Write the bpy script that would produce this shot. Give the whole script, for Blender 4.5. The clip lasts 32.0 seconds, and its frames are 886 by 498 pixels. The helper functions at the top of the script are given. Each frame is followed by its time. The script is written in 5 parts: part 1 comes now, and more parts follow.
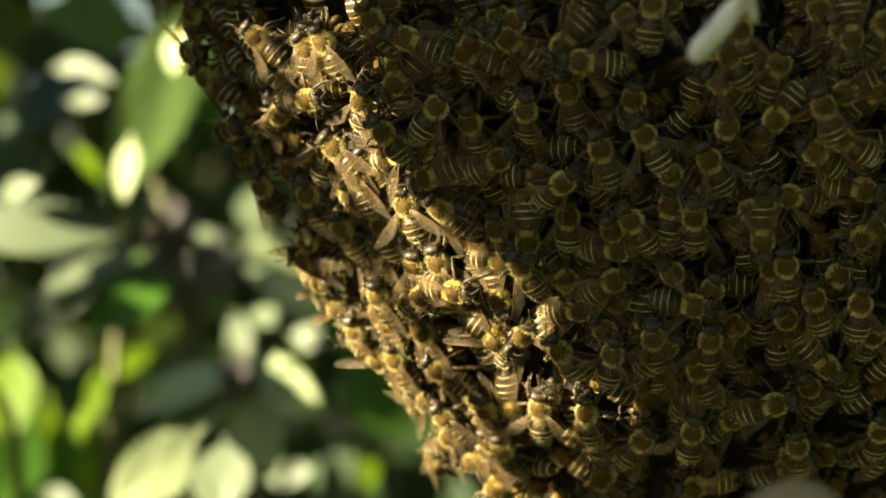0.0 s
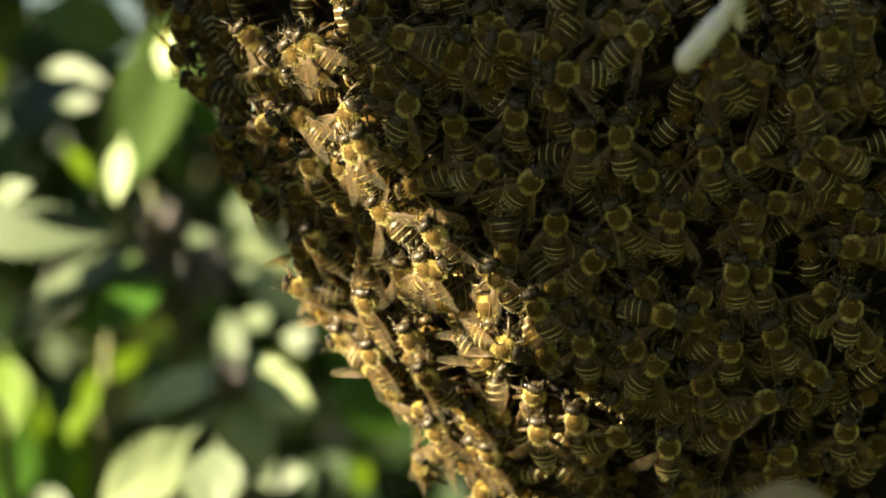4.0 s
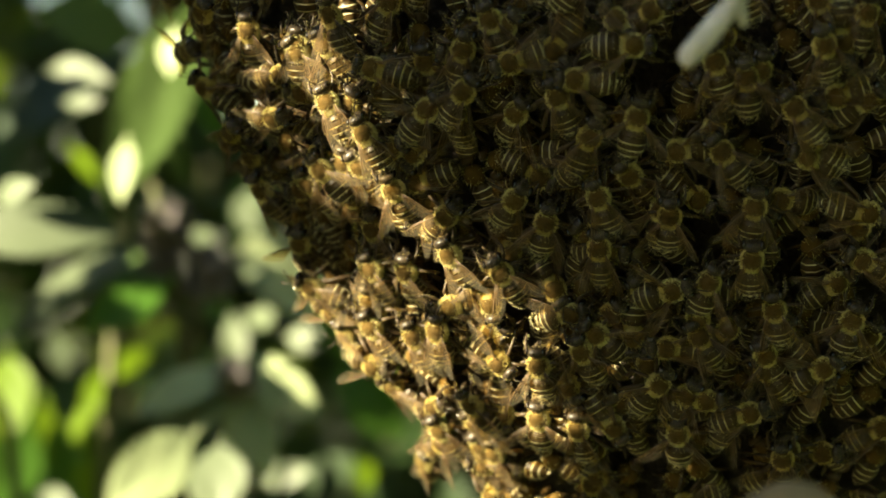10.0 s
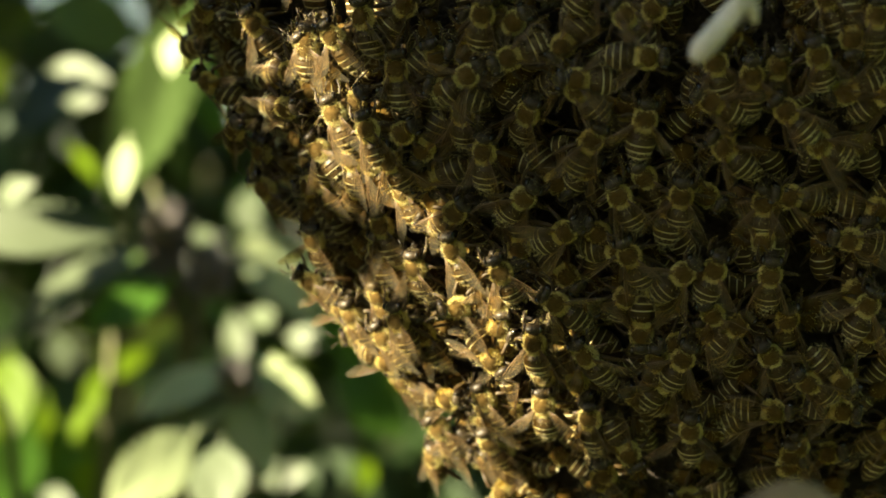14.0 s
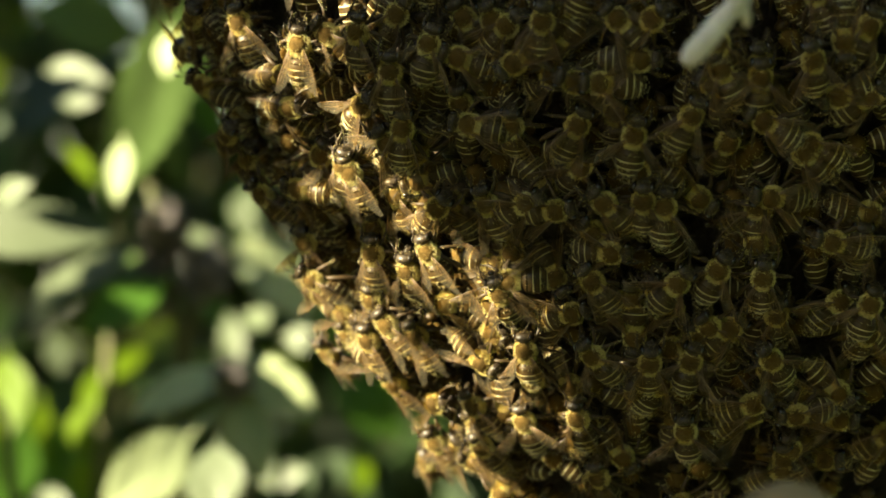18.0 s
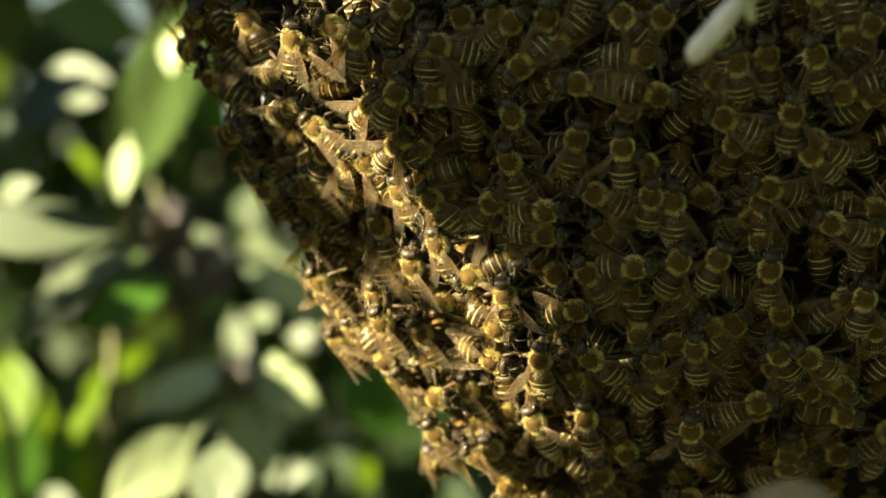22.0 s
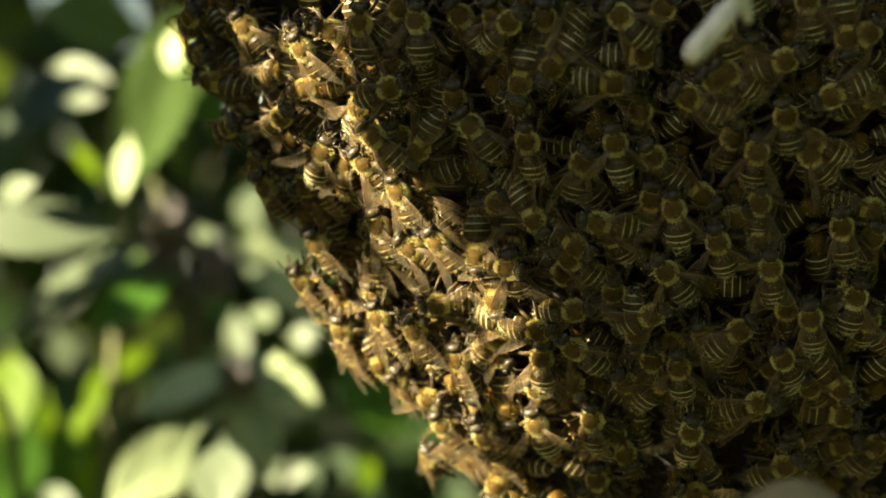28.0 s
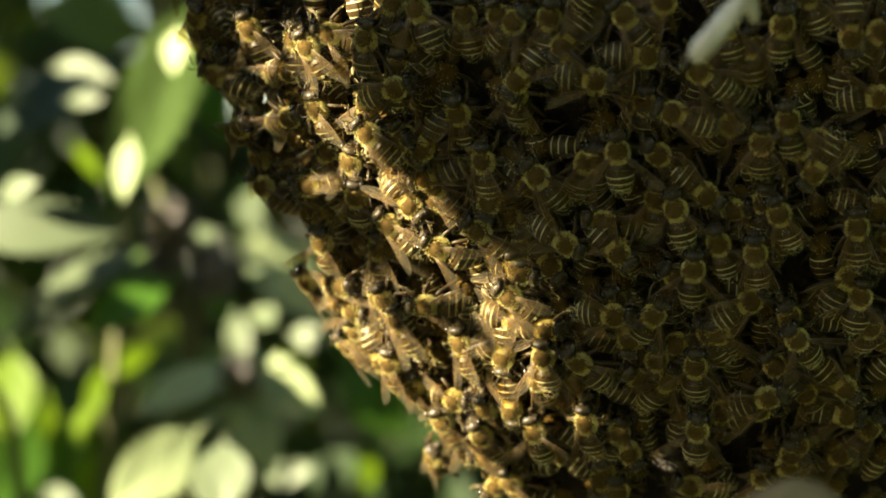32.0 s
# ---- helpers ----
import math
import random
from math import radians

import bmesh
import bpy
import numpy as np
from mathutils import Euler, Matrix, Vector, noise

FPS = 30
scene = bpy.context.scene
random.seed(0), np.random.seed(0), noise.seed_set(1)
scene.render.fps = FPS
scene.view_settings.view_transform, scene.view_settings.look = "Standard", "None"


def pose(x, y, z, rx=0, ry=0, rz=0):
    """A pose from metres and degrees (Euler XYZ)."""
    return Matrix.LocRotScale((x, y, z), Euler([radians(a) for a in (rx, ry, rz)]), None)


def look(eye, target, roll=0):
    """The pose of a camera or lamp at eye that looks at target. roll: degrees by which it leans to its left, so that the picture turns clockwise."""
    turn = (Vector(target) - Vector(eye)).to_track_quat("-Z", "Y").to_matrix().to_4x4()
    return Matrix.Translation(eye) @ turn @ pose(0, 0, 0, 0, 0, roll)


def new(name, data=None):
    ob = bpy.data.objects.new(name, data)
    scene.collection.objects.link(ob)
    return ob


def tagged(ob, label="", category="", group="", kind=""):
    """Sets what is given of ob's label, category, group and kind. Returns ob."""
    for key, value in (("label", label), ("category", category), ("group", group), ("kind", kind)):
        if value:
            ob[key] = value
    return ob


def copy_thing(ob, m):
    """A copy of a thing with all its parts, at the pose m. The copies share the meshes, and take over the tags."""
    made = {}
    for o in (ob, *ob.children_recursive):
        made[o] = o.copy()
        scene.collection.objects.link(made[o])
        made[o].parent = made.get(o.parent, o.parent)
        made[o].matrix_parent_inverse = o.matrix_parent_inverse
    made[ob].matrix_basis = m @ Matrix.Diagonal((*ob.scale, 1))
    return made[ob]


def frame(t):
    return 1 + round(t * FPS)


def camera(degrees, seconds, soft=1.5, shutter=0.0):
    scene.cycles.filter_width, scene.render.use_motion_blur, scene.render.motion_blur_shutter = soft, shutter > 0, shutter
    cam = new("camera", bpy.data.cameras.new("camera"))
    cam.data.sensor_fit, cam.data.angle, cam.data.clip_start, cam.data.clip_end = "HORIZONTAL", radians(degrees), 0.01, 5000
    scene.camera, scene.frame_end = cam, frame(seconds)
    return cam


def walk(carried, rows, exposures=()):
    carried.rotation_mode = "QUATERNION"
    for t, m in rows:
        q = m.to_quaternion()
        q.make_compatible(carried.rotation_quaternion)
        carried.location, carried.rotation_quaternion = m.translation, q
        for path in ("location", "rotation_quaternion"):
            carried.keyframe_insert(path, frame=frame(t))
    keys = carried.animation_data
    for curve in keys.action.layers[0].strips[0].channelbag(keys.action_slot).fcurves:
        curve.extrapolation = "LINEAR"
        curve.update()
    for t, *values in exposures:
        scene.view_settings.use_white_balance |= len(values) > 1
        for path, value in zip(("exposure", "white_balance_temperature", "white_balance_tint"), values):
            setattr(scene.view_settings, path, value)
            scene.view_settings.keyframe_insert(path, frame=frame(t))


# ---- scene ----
cam = camera(18, 32.0, soft=1.6, shutter=0.5)
cam.data.dof.use_dof = True
cam.data.dof.focus_distance = 0.491
cam.data.dof.aperture_fstop = 13.0
EYE = (0.0, -0.5, 1.2)


def aim(turn, tilt):
    """The camera's pose: degrees turned to its left and tilted up from level."""
    return pose(*EYE, 90 + tilt, 0, turn)


walk(cam, [(0, aim(0.071, -0.019)), (1, aim(0.020, -0.009)), (2, aim(0.002, -0.014)), (3, aim(-0.070, 0.014)), (3.5, aim(-0.086, 0.023)), (5.5, aim(-0.086, 0.031)), (8, aim(-0.186, 0.053)), (8.5, aim(-0.133, 0.044)), (9, aim(-0.049, 0.026)), (9.5, aim(-0.011, 0.017)), (10.5, aim(0.000, 0.004)), (11, aim(0.004, 0.000)), (12.5, aim(-0.036, 0.000)), (14, aim(0.007, 0.000)), (17, aim(-0.111, 0.017)), (18.5, aim(-0.045, 0.017)), (20, aim(-0.038, 0.000)), (22.5, aim(0.025, -0.023)), (24, aim(0.026, -0.035)), (25.5, aim(0.055, -0.036)), (30.5, aim(0.029, -0.023)), (32, aim(0.062, -0.036))], [(0, 3.2, 7250, 1), (32, 3.2, 7250, 1)])

# ---- world and sun ----
SUN_TURN, SUN_LIFT = 68.0, 22.0
SUN = Vector((-math.sin(radians(SUN_TURN)) * math.cos(radians(SUN_LIFT)),
              -math.cos(radians(SUN_TURN)) * math.cos(radians(SUN_LIFT)), math.sin(radians(SUN_LIFT))))
world = bpy.data.worlds.new("sky")
scene.world = world
world.use_nodes = True
sky = world.node_tree.nodes.new("ShaderNodeTexSky")
sky.sky_type, sky.sun_disc = "NISHITA", False
sky.sun_elevation, sky.sun_rotation = radians(SUN_LIFT), math.atan2(SUN.x, SUN.y)
world.node_tree.nodes["Background"].inputs["Strength"].default_value = 0.043
world.node_tree.links.new(sky.outputs["Color"], world.node_tree.nodes["Background"].inputs["Color"])
sun = new("sun", bpy.data.lights.new("sun", "SUN"))
sun.data.energy, sun.data.angle, sun.data.color = 5.0, radians(0.53), (1.0, 0.895, 0.69)
sun.matrix_world = look(SUN * 3, (0, 0, 0))

# ---- materials ----


class Mat:
    """A node material with short names for its nodes."""

    def __init__(self, name):
        self.m = bpy.data.materials.new(name)
        self.m.use_nodes = True
        self.n, self.l = self.m.node_tree.nodes, self.m.node_tree.links
        self.b, self.out = self.n["Principled BSDF"], self.n["Material Output"]

    def node(self, kind, **values):
        nd = self.n.new(kind)
        for k, v in values.items():
            nd.inputs[k.replace("_", " ")].default_value = v
        return nd

    def noise(self, scale, detail=4.0, coord="Object"):
        tc, nd = self.n.new("ShaderNodeTexCoord"), self.node("ShaderNodeTexNoise", Scale=scale, Detail=detail)
        self.l.new(tc.outputs[coord], nd.inputs["Vector"])
        return nd.outputs["Fac"]

    def ramp(self, fac, *stops):
        nd = self.n.new("ShaderNodeValToRGB")
        el = nd.color_ramp.elements
        while len(el) < len(stops):
            el.new(0.5)
        for e, (p, c) in zip(el, stops):
            e.position, e.color = p, (*c, 1)
        self.l.new(fac, nd.inputs["Fac"])
        return nd.outputs["Color"]

    def mix(self, fac, a, b, blend="MIX"):
        nd = self.n.new("ShaderNodeMix")
        nd.data_type, nd.blend_type = "RGBA", blend
        for sock, v in ((nd.inputs[0], fac), (nd.inputs[6], a), (nd.inputs[7], b)):
            if hasattr(v, "links"):
                self.l.new(v, sock)
            else:
                sock.default_value = v if isinstance(v, float) else (*v, 1)
        return nd.outputs[2]

    def bump(self, height, strength, distance):
        nd = self.node("ShaderNodeBump", Strength=strength, Distance=distance)
        self.l.new(height, nd.inputs["Height"])
        self.l.new(nd.outputs["Normal"], self.b.inputs["Normal"])

    def base(self, colour, rough, spec=0.5):
        if hasattr(colour, "links"):
            self.l.new(colour, self.b.inputs["Base Color"])
        else:
            self.b.inputs["Base Color"].default_value = (*colour, 1)
        self.b.inputs["Roughness"].default_value = rough
        self.b.inputs["Specular IOR Level"].default_value = spec

    def thin(self, colour, share):
        """Lets part of the light through, as leaves and hairs do."""
        tr, mx = self.n.new("ShaderNodeBsdfTranslucent"), self.node("ShaderNodeMixShader", Fac=share)
        if hasattr(colour, "links"):
            self.l.new(colour, tr.inputs["Color"])
        else:
            tr.inputs["Color"].default_value = (*colour, 1)
        self.l.new(self.b.outputs[0], mx.inputs[1])
        self.l.new(tr.outputs[0], mx.inputs[2])
        self.l.new(mx.outputs[0], self.out.inputs["Surface"])

    def chance(self):
        return self.n.new("ShaderNodeObjectInfo").outputs["Random"]


def mat_shell(name, dark, light, rough, spec=0.5):
    m = Mat(name)
    c = m.ramp(m.noise(900, 5), (0.3, dark), (0.75, light))
    m.base(m.mix(m.ramp(m.chance(), (0.0, (0, 0, 0)), (1.0, (0.45, 0.45, 0.45))), c, light), rough, spec)
    m.bump(m.noise(2600, 3), 0.2, 0.00004)
    return m.m


def mat_hair(name, a, b, share):
    m = Mat(name)
    c = m.mix(m.chance(), a, b)
    m.base(c, 0.6, 0.1)
    m.thin(c, share)
    return m.m


SHELL = mat_shell("dark_shell", (0.0112, 0.0084, 0.0063), (0.044, 0.0302, 0.0162), 0.4, 0.2)
TERGITE = mat_shell("brown_shell", (0.0092, 0.0058, 0.0024), (0.0531, 0.0312, 0.0092), 0.42, 0.18)
LIMB = mat_shell("leg_shell", (0.0135, 0.0078, 0.0032), (0.0494, 0.0286, 0.0101), 0.5, 0.25)
BACK = mat_shell("downy_back", (0.0342, 0.0199, 0.0058), (0.0931, 0.0538, 0.012), 0.8, 0.08)
DOWN = mat_shell("tan_down", (0.2, 0.1398, 0.0406), (0.3725, 0.2798, 0.0931), 0.85, 0.08)
BAND = mat_hair("pale_band", (0.2896, 0.2403, 0.1192), (0.4649, 0.4087, 0.2387), 0.15)
NAP = mat_hair("brown_nap", (0.0876, 0.0608, 0.0204), (0.1665, 0.1205, 0.0426), 0.2)
FUZZ = mat_hair("tan_fuzz", (0.5118, 0.4019, 0.1338), (0.6515, 0.5703, 0.2498), 0.35)


def mat_eye():
    m = Mat("eye")
    m.base(m.ramp(m.noise(1200), (0.3, (0.006, 0.005, 0.004)), (0.8, (0.022, 0.014, 0.009))), 0.16)
    return m.m


def mat_wing():
    m = Mat("wing_membrane")
    c = m.ramp(m.noise(500, 4), (0.3, (0.66, 0.57, 0.40)), (0.75, (0.82, 0.75, 0.58)))
    m.base(c, 0.3, 0.4)
    m.thin(c, 0.5)
    clear = m.n.new("ShaderNodeBsdfTransparent")
    clear.inputs["Color"].default_value = (0.93, 0.88, 0.76, 1)
    top = m.node("ShaderNodeMixShader", Fac=0.042)
    m.l.new(clear.outputs[0], top.inputs[1])
    m.l.new(m.out.inputs["Surface"].links[0].from_socket, top.inputs[2])
    m.l.new(top.outputs[0], m.out.inputs["Surface"])
    m.bump(m.noise(1500, 2), 0.4, 0.0001)
    return m.m


EYE_GLOSS, WING = mat_eye(), mat_wing()
VEIN = mat_shell("wing_vein", (0.05, 0.028, 0.012), (0.12, 0.07, 0.03), 0.45)


def mat_leaf(name, dark, light, shine, share, scale=60, glow=(0.32, 0.46, 0.05)):
    m = Mat(name)
    c = m.ramp(m.noise(scale, 6), (0.25, dark), (0.7, light))
    c = m.mix(m.ramp(m.chance(), (0.0, (0, 0, 0)), (1.0, (0.5, 0.5, 0.5))), c, tuple(v * 1.5 for v in light))
    m.base(c, shine, 0.25)
    m.bump(m.noise(scale * 6, 4), 0.5, 0.0006)
    m.thin(m.mix(0.45, c, glow), share)
    return m.m


# One mint leaf in three tones, each leaf's light put into its colour.
MINT_BAKED_HIGH = mat_leaf("mint_leaf_baked_high", (0.1937, 0.2356, 0.1221), (0.2875, 0.3286, 0.18), 0.6, 0.15)
FRESH = mat_leaf("fresh_green_leaf", (0.042, 0.102, 0.012), (0.072, 0.162, 0.024), 0.38, 0.5)
LIME = mat_leaf("yellow_green_leaf", (0.0748, 0.1292, 0.0041), (0.1224, 0.1904, 0.0082), 0.5, 0.55)
SOFT = mat_leaf("soft_green_leaf", (0.0765, 0.1305, 0.0338), (0.1125, 0.171, 0.054), 0.4, 0.45, glow=(0.26, 0.31, 0.10))
# Middle and low tones of the mint leaf, picked by the light wanted there.
MINT_BAKED_MID = mat_leaf("mint_leaf_baked_mid", (0.0494, 0.0644, 0.0344), (0.0812, 0.0986, 0.0576), 0.5, 0.25)
MINT_BAKED_LOW = mat_leaf("mint_leaf_baked_low", (0.013, 0.0223, 0.0124), (0.0229, 0.036, 0.0205), 0.55, 0.15)
# Green taken near black, so that the colour itself stands for deep shade.
SHADE_LEAF = mat_leaf("shade_darkened_leaf", (0.0072, 0.018, 0.0042), (0.0192, 0.0384, 0.0084), 0.55, 0.22)


def mat_plain(name, scale, dark, light, rough, bump=0.5, dist=0.001, share=0.0):
    m = Mat(name)
    c = m.mix(0.45, m.ramp(m.noise(scale, 8), (0.3, dark), (0.7, light)), m.ramp(m.noise(scale * 0.13, 3), (0.35, dark), (0.7, light)))
    m.base(c, rough, 0.3)
    m.bump(m.noise(scale * 2.0, 8), bump, dist)
    if share:
        m.thin(c, share)
    return m.m


STEM = mat_plain("plant_stem", 300, (0.05, 0.065, 0.02), (0.11, 0.10, 0.045), 0.6)
PETAL = mat_plain("mauve_petal", 500, (0.13, 0.112, 0.108), (0.20, 0.175, 0.165), 0.6, share=0.3)
SEPAL = mat_plain("dry_sepal", 500, (0.08, 0.07, 0.042), (0.16, 0.135, 0.09), 0.7)
BARK = mat_plain("bark", 60, (0.06, 0.045, 0.03), (0.20, 0.16, 0.11), 0.9, 1.0, 0.004)
LICHEN = mat_plain("weathered_twig", 420, (0.40, 0.37, 0.32), (0.60, 0.56, 0.50), 0.8, 0.8, 0.0008)
DRY = mat_plain("dry_wood", 300, (0.13, 0.095, 0.05), (0.24, 0.18, 0.10), 0.8, 0.8, 0.0008)
SOIL = mat_plain("soil", 18, (0.020, 0.024, 0.008), (0.055, 0.060, 0.022), 0.95, 1.0, 0.01)
# Near-black filler colour that stands for the shade between the bees.
SHADE_FILL = mat_plain("shade_fill", 700, (0.006, 0.004, 0.003), (0.03, 0.018, 0.008), 0.6, 1.0, 0.002)

# ---- mesh helpers ----


class Build:
    """Points and faces of one mesh, gathered piece by piece."""

    def __init__(self):
        self.v, self.f, self.k = [], [], []

    def add(self, verts, faces, slot=0):
        o = len(self.v)
        self.v += [tuple(p) for p in verts]
        self.f += [tuple(i + o for i in f) for f in faces]
        self.k += [slot] * len(faces)

    def lathe(self, rings, n, slot=0):
        """Rings of (y, centre z, half width, half height) along y; slot may be a list, one for each gap between rings."""
        verts = [(rx * math.cos(a), y, zc + rz * math.sin(a)) for y, zc, rx, rz in rings for a in [math.tau * i / n for i in range(n)]]
        for j in range(len(rings) - 1):
            faces = [(j * n + i, (j + 1) * n + i, (j + 1) * n + (i + 1) % n, j * n + (i + 1) % n) for i in range(n)]
            if j == 0:
                self.add(verts, faces, slot[j] if isinstance(slot, list) else slot)
                o = len(self.v) - len(verts)
            else:
                self.f += [tuple(q + o for q in f) for f in faces]
                self.k += [slot[j] if isinstance(slot, list) else slot] * n
        for j, flip in ((0, False), (len(rings) - 1, True)):
            cap = [o + j * n + i for i in range(n)]
            self.f.append(tuple(cap if flip else cap[::-1]))
            self.k.append(slot[-1] if isinstance(slot, list) else slot)

    def tube(self, points, radii, n=6, slot=0):
        pts = [Vector(p) for p in points]
        verts = []
        for i, p in enumerate(pts):
            d = (pts[min(i + 1, len(pts) - 1)] - pts[max(i - 1, 0)]).normalized()
            a = d.cross(Vector((0.31, 0.2, 0.93))).normalized()
            b = d.cross(a)
            verts += [p + (a * math.cos(t) + b * math.sin(t)) * radii[i] for t in [math.tau * k / n for k in range(n)]]
        faces = [(j * n + i, j * n + (i + 1) % n, (j + 1) * n + (i + 1) % n, (j + 1) * n + i) for j in range(len(pts) - 1) for i in range(n)]
        faces += [tuple(range(n))[::-1], tuple((len(pts) - 1) * n + i for i in range(n))]
        self.add(verts, faces, slot)

    def ball(self, c, r, n=10, m=7, slot=0):
        rings = [(math.cos(math.pi * j / m), math.sin(math.pi * j / m)) for j in range(m + 1)]
        verts = [(c[0] + r[0] * s * math.cos(math.tau * i / n), c[1] + r[1] * y, c[2] + r[2] * s * math.sin(math.tau * i / n)) for y, s in rings for i in range(n)]
        faces = [(j * n + i, j * n + (i + 1) % n, (j + 1) * n + (i + 1) % n, (j + 1) * n + i) for j in range(m) for i in range(n)]
        self.add(verts, faces, slot)

    def hairs(self, rng, count, c, r, length, keep, slot=0, lean=-0.5, width=0.05):
        """Fine tapering hairs on an ellipsoid, where keep(unit vector) is true."""
        done = 0
        while done < count:
            d = Vector((rng.gauss(0, 1), rng.gauss(0, 1), rng.gauss(0, 1))).normalized()
            if not keep(d):
                continue
            done += 1
            p = Vector((c[0] + r[0] * d.x, c[1] + r[1] * d.y, c[2] + r[2] * d.z))
            w = (d + Vector((rng.uniform(-0.4, 0.4), lean + rng.uniform(-0.3, 0.3), rng.uniform(-0.4, 0.4)))).normalized()
            side = w.cross(Vector((rng.gauss(0, 1), rng.gauss(0, 1), rng.gauss(0, 1)))).normalized() * width
            self.add([p - side, p + side, p + w * length * rng.uniform(0.6, 1.3)], [(0, 1, 2)], slot)

    def mesh(self, name, mats, smooth=True, scale=1.0):
        me = bpy.data.meshes.new(name)
        me.from_pydata([(x * scale, y * scale, z * scale) for x, y, z in self.v], [], self.f)
        for m in mats:
            me.materials.append(m)
        me.polygons.foreach_set("material_index", self.k)
        if smooth:
            me.polygons.foreach_set("use_smooth", [True] * len(self.f))
        me.update()
        return me


def part(name, me, parent, label=""):
    ob = new(name, me)
    ob.parent = parent
    return tagged(ob, label) if label else ob


MM = 0.001
BODY = 1.0 * MM
FOOT = Vector((0, 0, 1.2))

# ---- the shape of the swarm, in millimetres about the middle of the view ----
AXIS, DEEP_MID, FLAT = 57.0, 47.0, 0.70
HEIGHTS = [-86, -80, -68, -48, -33, -22, -9, 5, 18, 32, 48, 80, 120, 150, 168]
RADII = [0, 12, 28, 47, 60, 71, 81, 88, 97, 104, 110, 114, 100, 70, 40]


GIRTHS = [float(np.mean([np.interp(0.5 * k - 100 + d, HEIGHTS, RADII) for d in (-6, -3, 0, 3, 6)])) for k in range(560)]


def girth(z):
    k = max(0.0, min(558.0, (z + 100) * 2))
    i = int(k)
    return GIRTHS[i] + (GIRTHS[i + 1] - GIRTHS[i]) * (k - i)


def cling(u, v, lift):
    """Where the line of sight through (u, v) meets the swarm, lift millimetres above its packed mass, and the way outwards there."""
    y = 10.0
    for _ in range(14):
        k = 1 + y / 500
        x, z = u * k, v * k
        r = max(girth(z), 3.0) + lift
        s = max(-1.0, min(1.0, (x - AXIS) / r))
        lump = noise.noise(Vector((x * 0.045, z * 0.045, 3.1))) * 2.2
        y += 0.6 * (DEEP_MID - FLAT * r * math.sqrt(1 - s * s) + lump - y)
    beyond = max(-3.0, min(3.0, x - AXIS - s * r))
    away = Vector((s, -math.sqrt(1 - s * s) / FLAT, (girth(z - 3) - girth(z + 3)) / 6)).normalized()
    return Vector((AXIS + s * r + beyond, y, z)), away


def perch(u, v, turn, lift, roll=0.0, pitch=0.0):
    """The pose of a bee that clings to the swarm there, its head turned that many degrees clockwise from up and raised by pitch."""
    p, away = cling(u, v, lift)
    up = (away + Vector((0, -0.35 - 0.5 * away.x ** 4, 0))).normalized()
    a = radians(turn)
    head = Vector((math.sin(a), 0, math.cos(a)))
    head.y = max(-1.3, min(1.3, -(up.x * head.x + up.z * head.z) / up.y))
    head = (head - up * head.dot(up)).normalized()
    rot = Matrix((head.cross(up), head, up)).transposed().to_4x4()
    return Matrix.Translation(FOOT + p * MM) @ rot @ pose(0, 0, 0, pitch, roll, 0)


# ---- bees ----


def abdomen_mesh(bend):
    b, rings, slots = Build(), [], []
    env_f, env_r = [0, 0.1, 0.28, 0.5, 0.7, 0.86, 0.96, 1], [1.25, 2.1, 2.5, 2.45, 2.0, 1.25, 0.55, 0.12]
    length, start, segs = 6.4, -1.8, 5
    for k in range(segs):
        f0, f1 = k / segs, (k + 1) / segs
        for q, swell, slot in ((0.0, 0.95, 0), (0.14, 1.0, 0), (0.76, 1.02, 1 if k else 0), (0.93, 1.035, 0), (0.985, 1.0, 0)):
            f = f0 + (f1 - f0) * q
            r = float(np.interp(f, env_f, env_r)) * swell
            rings.append((start - length * f, -0.25 - bend * f * f, r, r * 0.88))
            slots.append(slot if k in (2, 3) or k in (1, 4) and q > 0.5 and swell > 1.01 else 0)
    slots.pop()
    b.lathe(rings, 18, slots)
    rng = random.Random(5)
    for k in range(4):
        f = (k + 0.86) / segs
        r = float(np.interp(f, env_f, env_r)) * 1.02
        for i in range((14, 45, 75, 75)[k]):
            a = rng.uniform(0, math.tau)
            y, z0 = start - length * f, -0.25 - bend * f * f
            p = Vector((r * math.cos(a), y + rng.uniform(-0.12, 0.12), z0 + r * 0.88 * math.sin(a)))
            w = Vector((math.cos(a) * 0.35, -1, math.sin(a) * 0.35)).normalized()
            s = Vector((-math.sin(a), 0, math.cos(a))) * 0.06
            b.add([p - s, p + s, p + w * rng.uniform(0.25, 0.5)], [(0, 1, 2)], 1)
    b.hairs(rng, 300, (0, -4.9, -0.35 - bend * 0.25), (2.25, 3.7, 1.95), 0.42, lambda d: d.z > -0.25, 1, -1.6, 0.034)
    b.hairs(rng, 110, (0, -2.3, -0.2), (1.75, 1.3, 1.6), 0.55, lambda d: d.y > -0.2, 2)
    return b.mesh("abdomen", [TERGITE, BAND, FUZZ], scale=BODY)


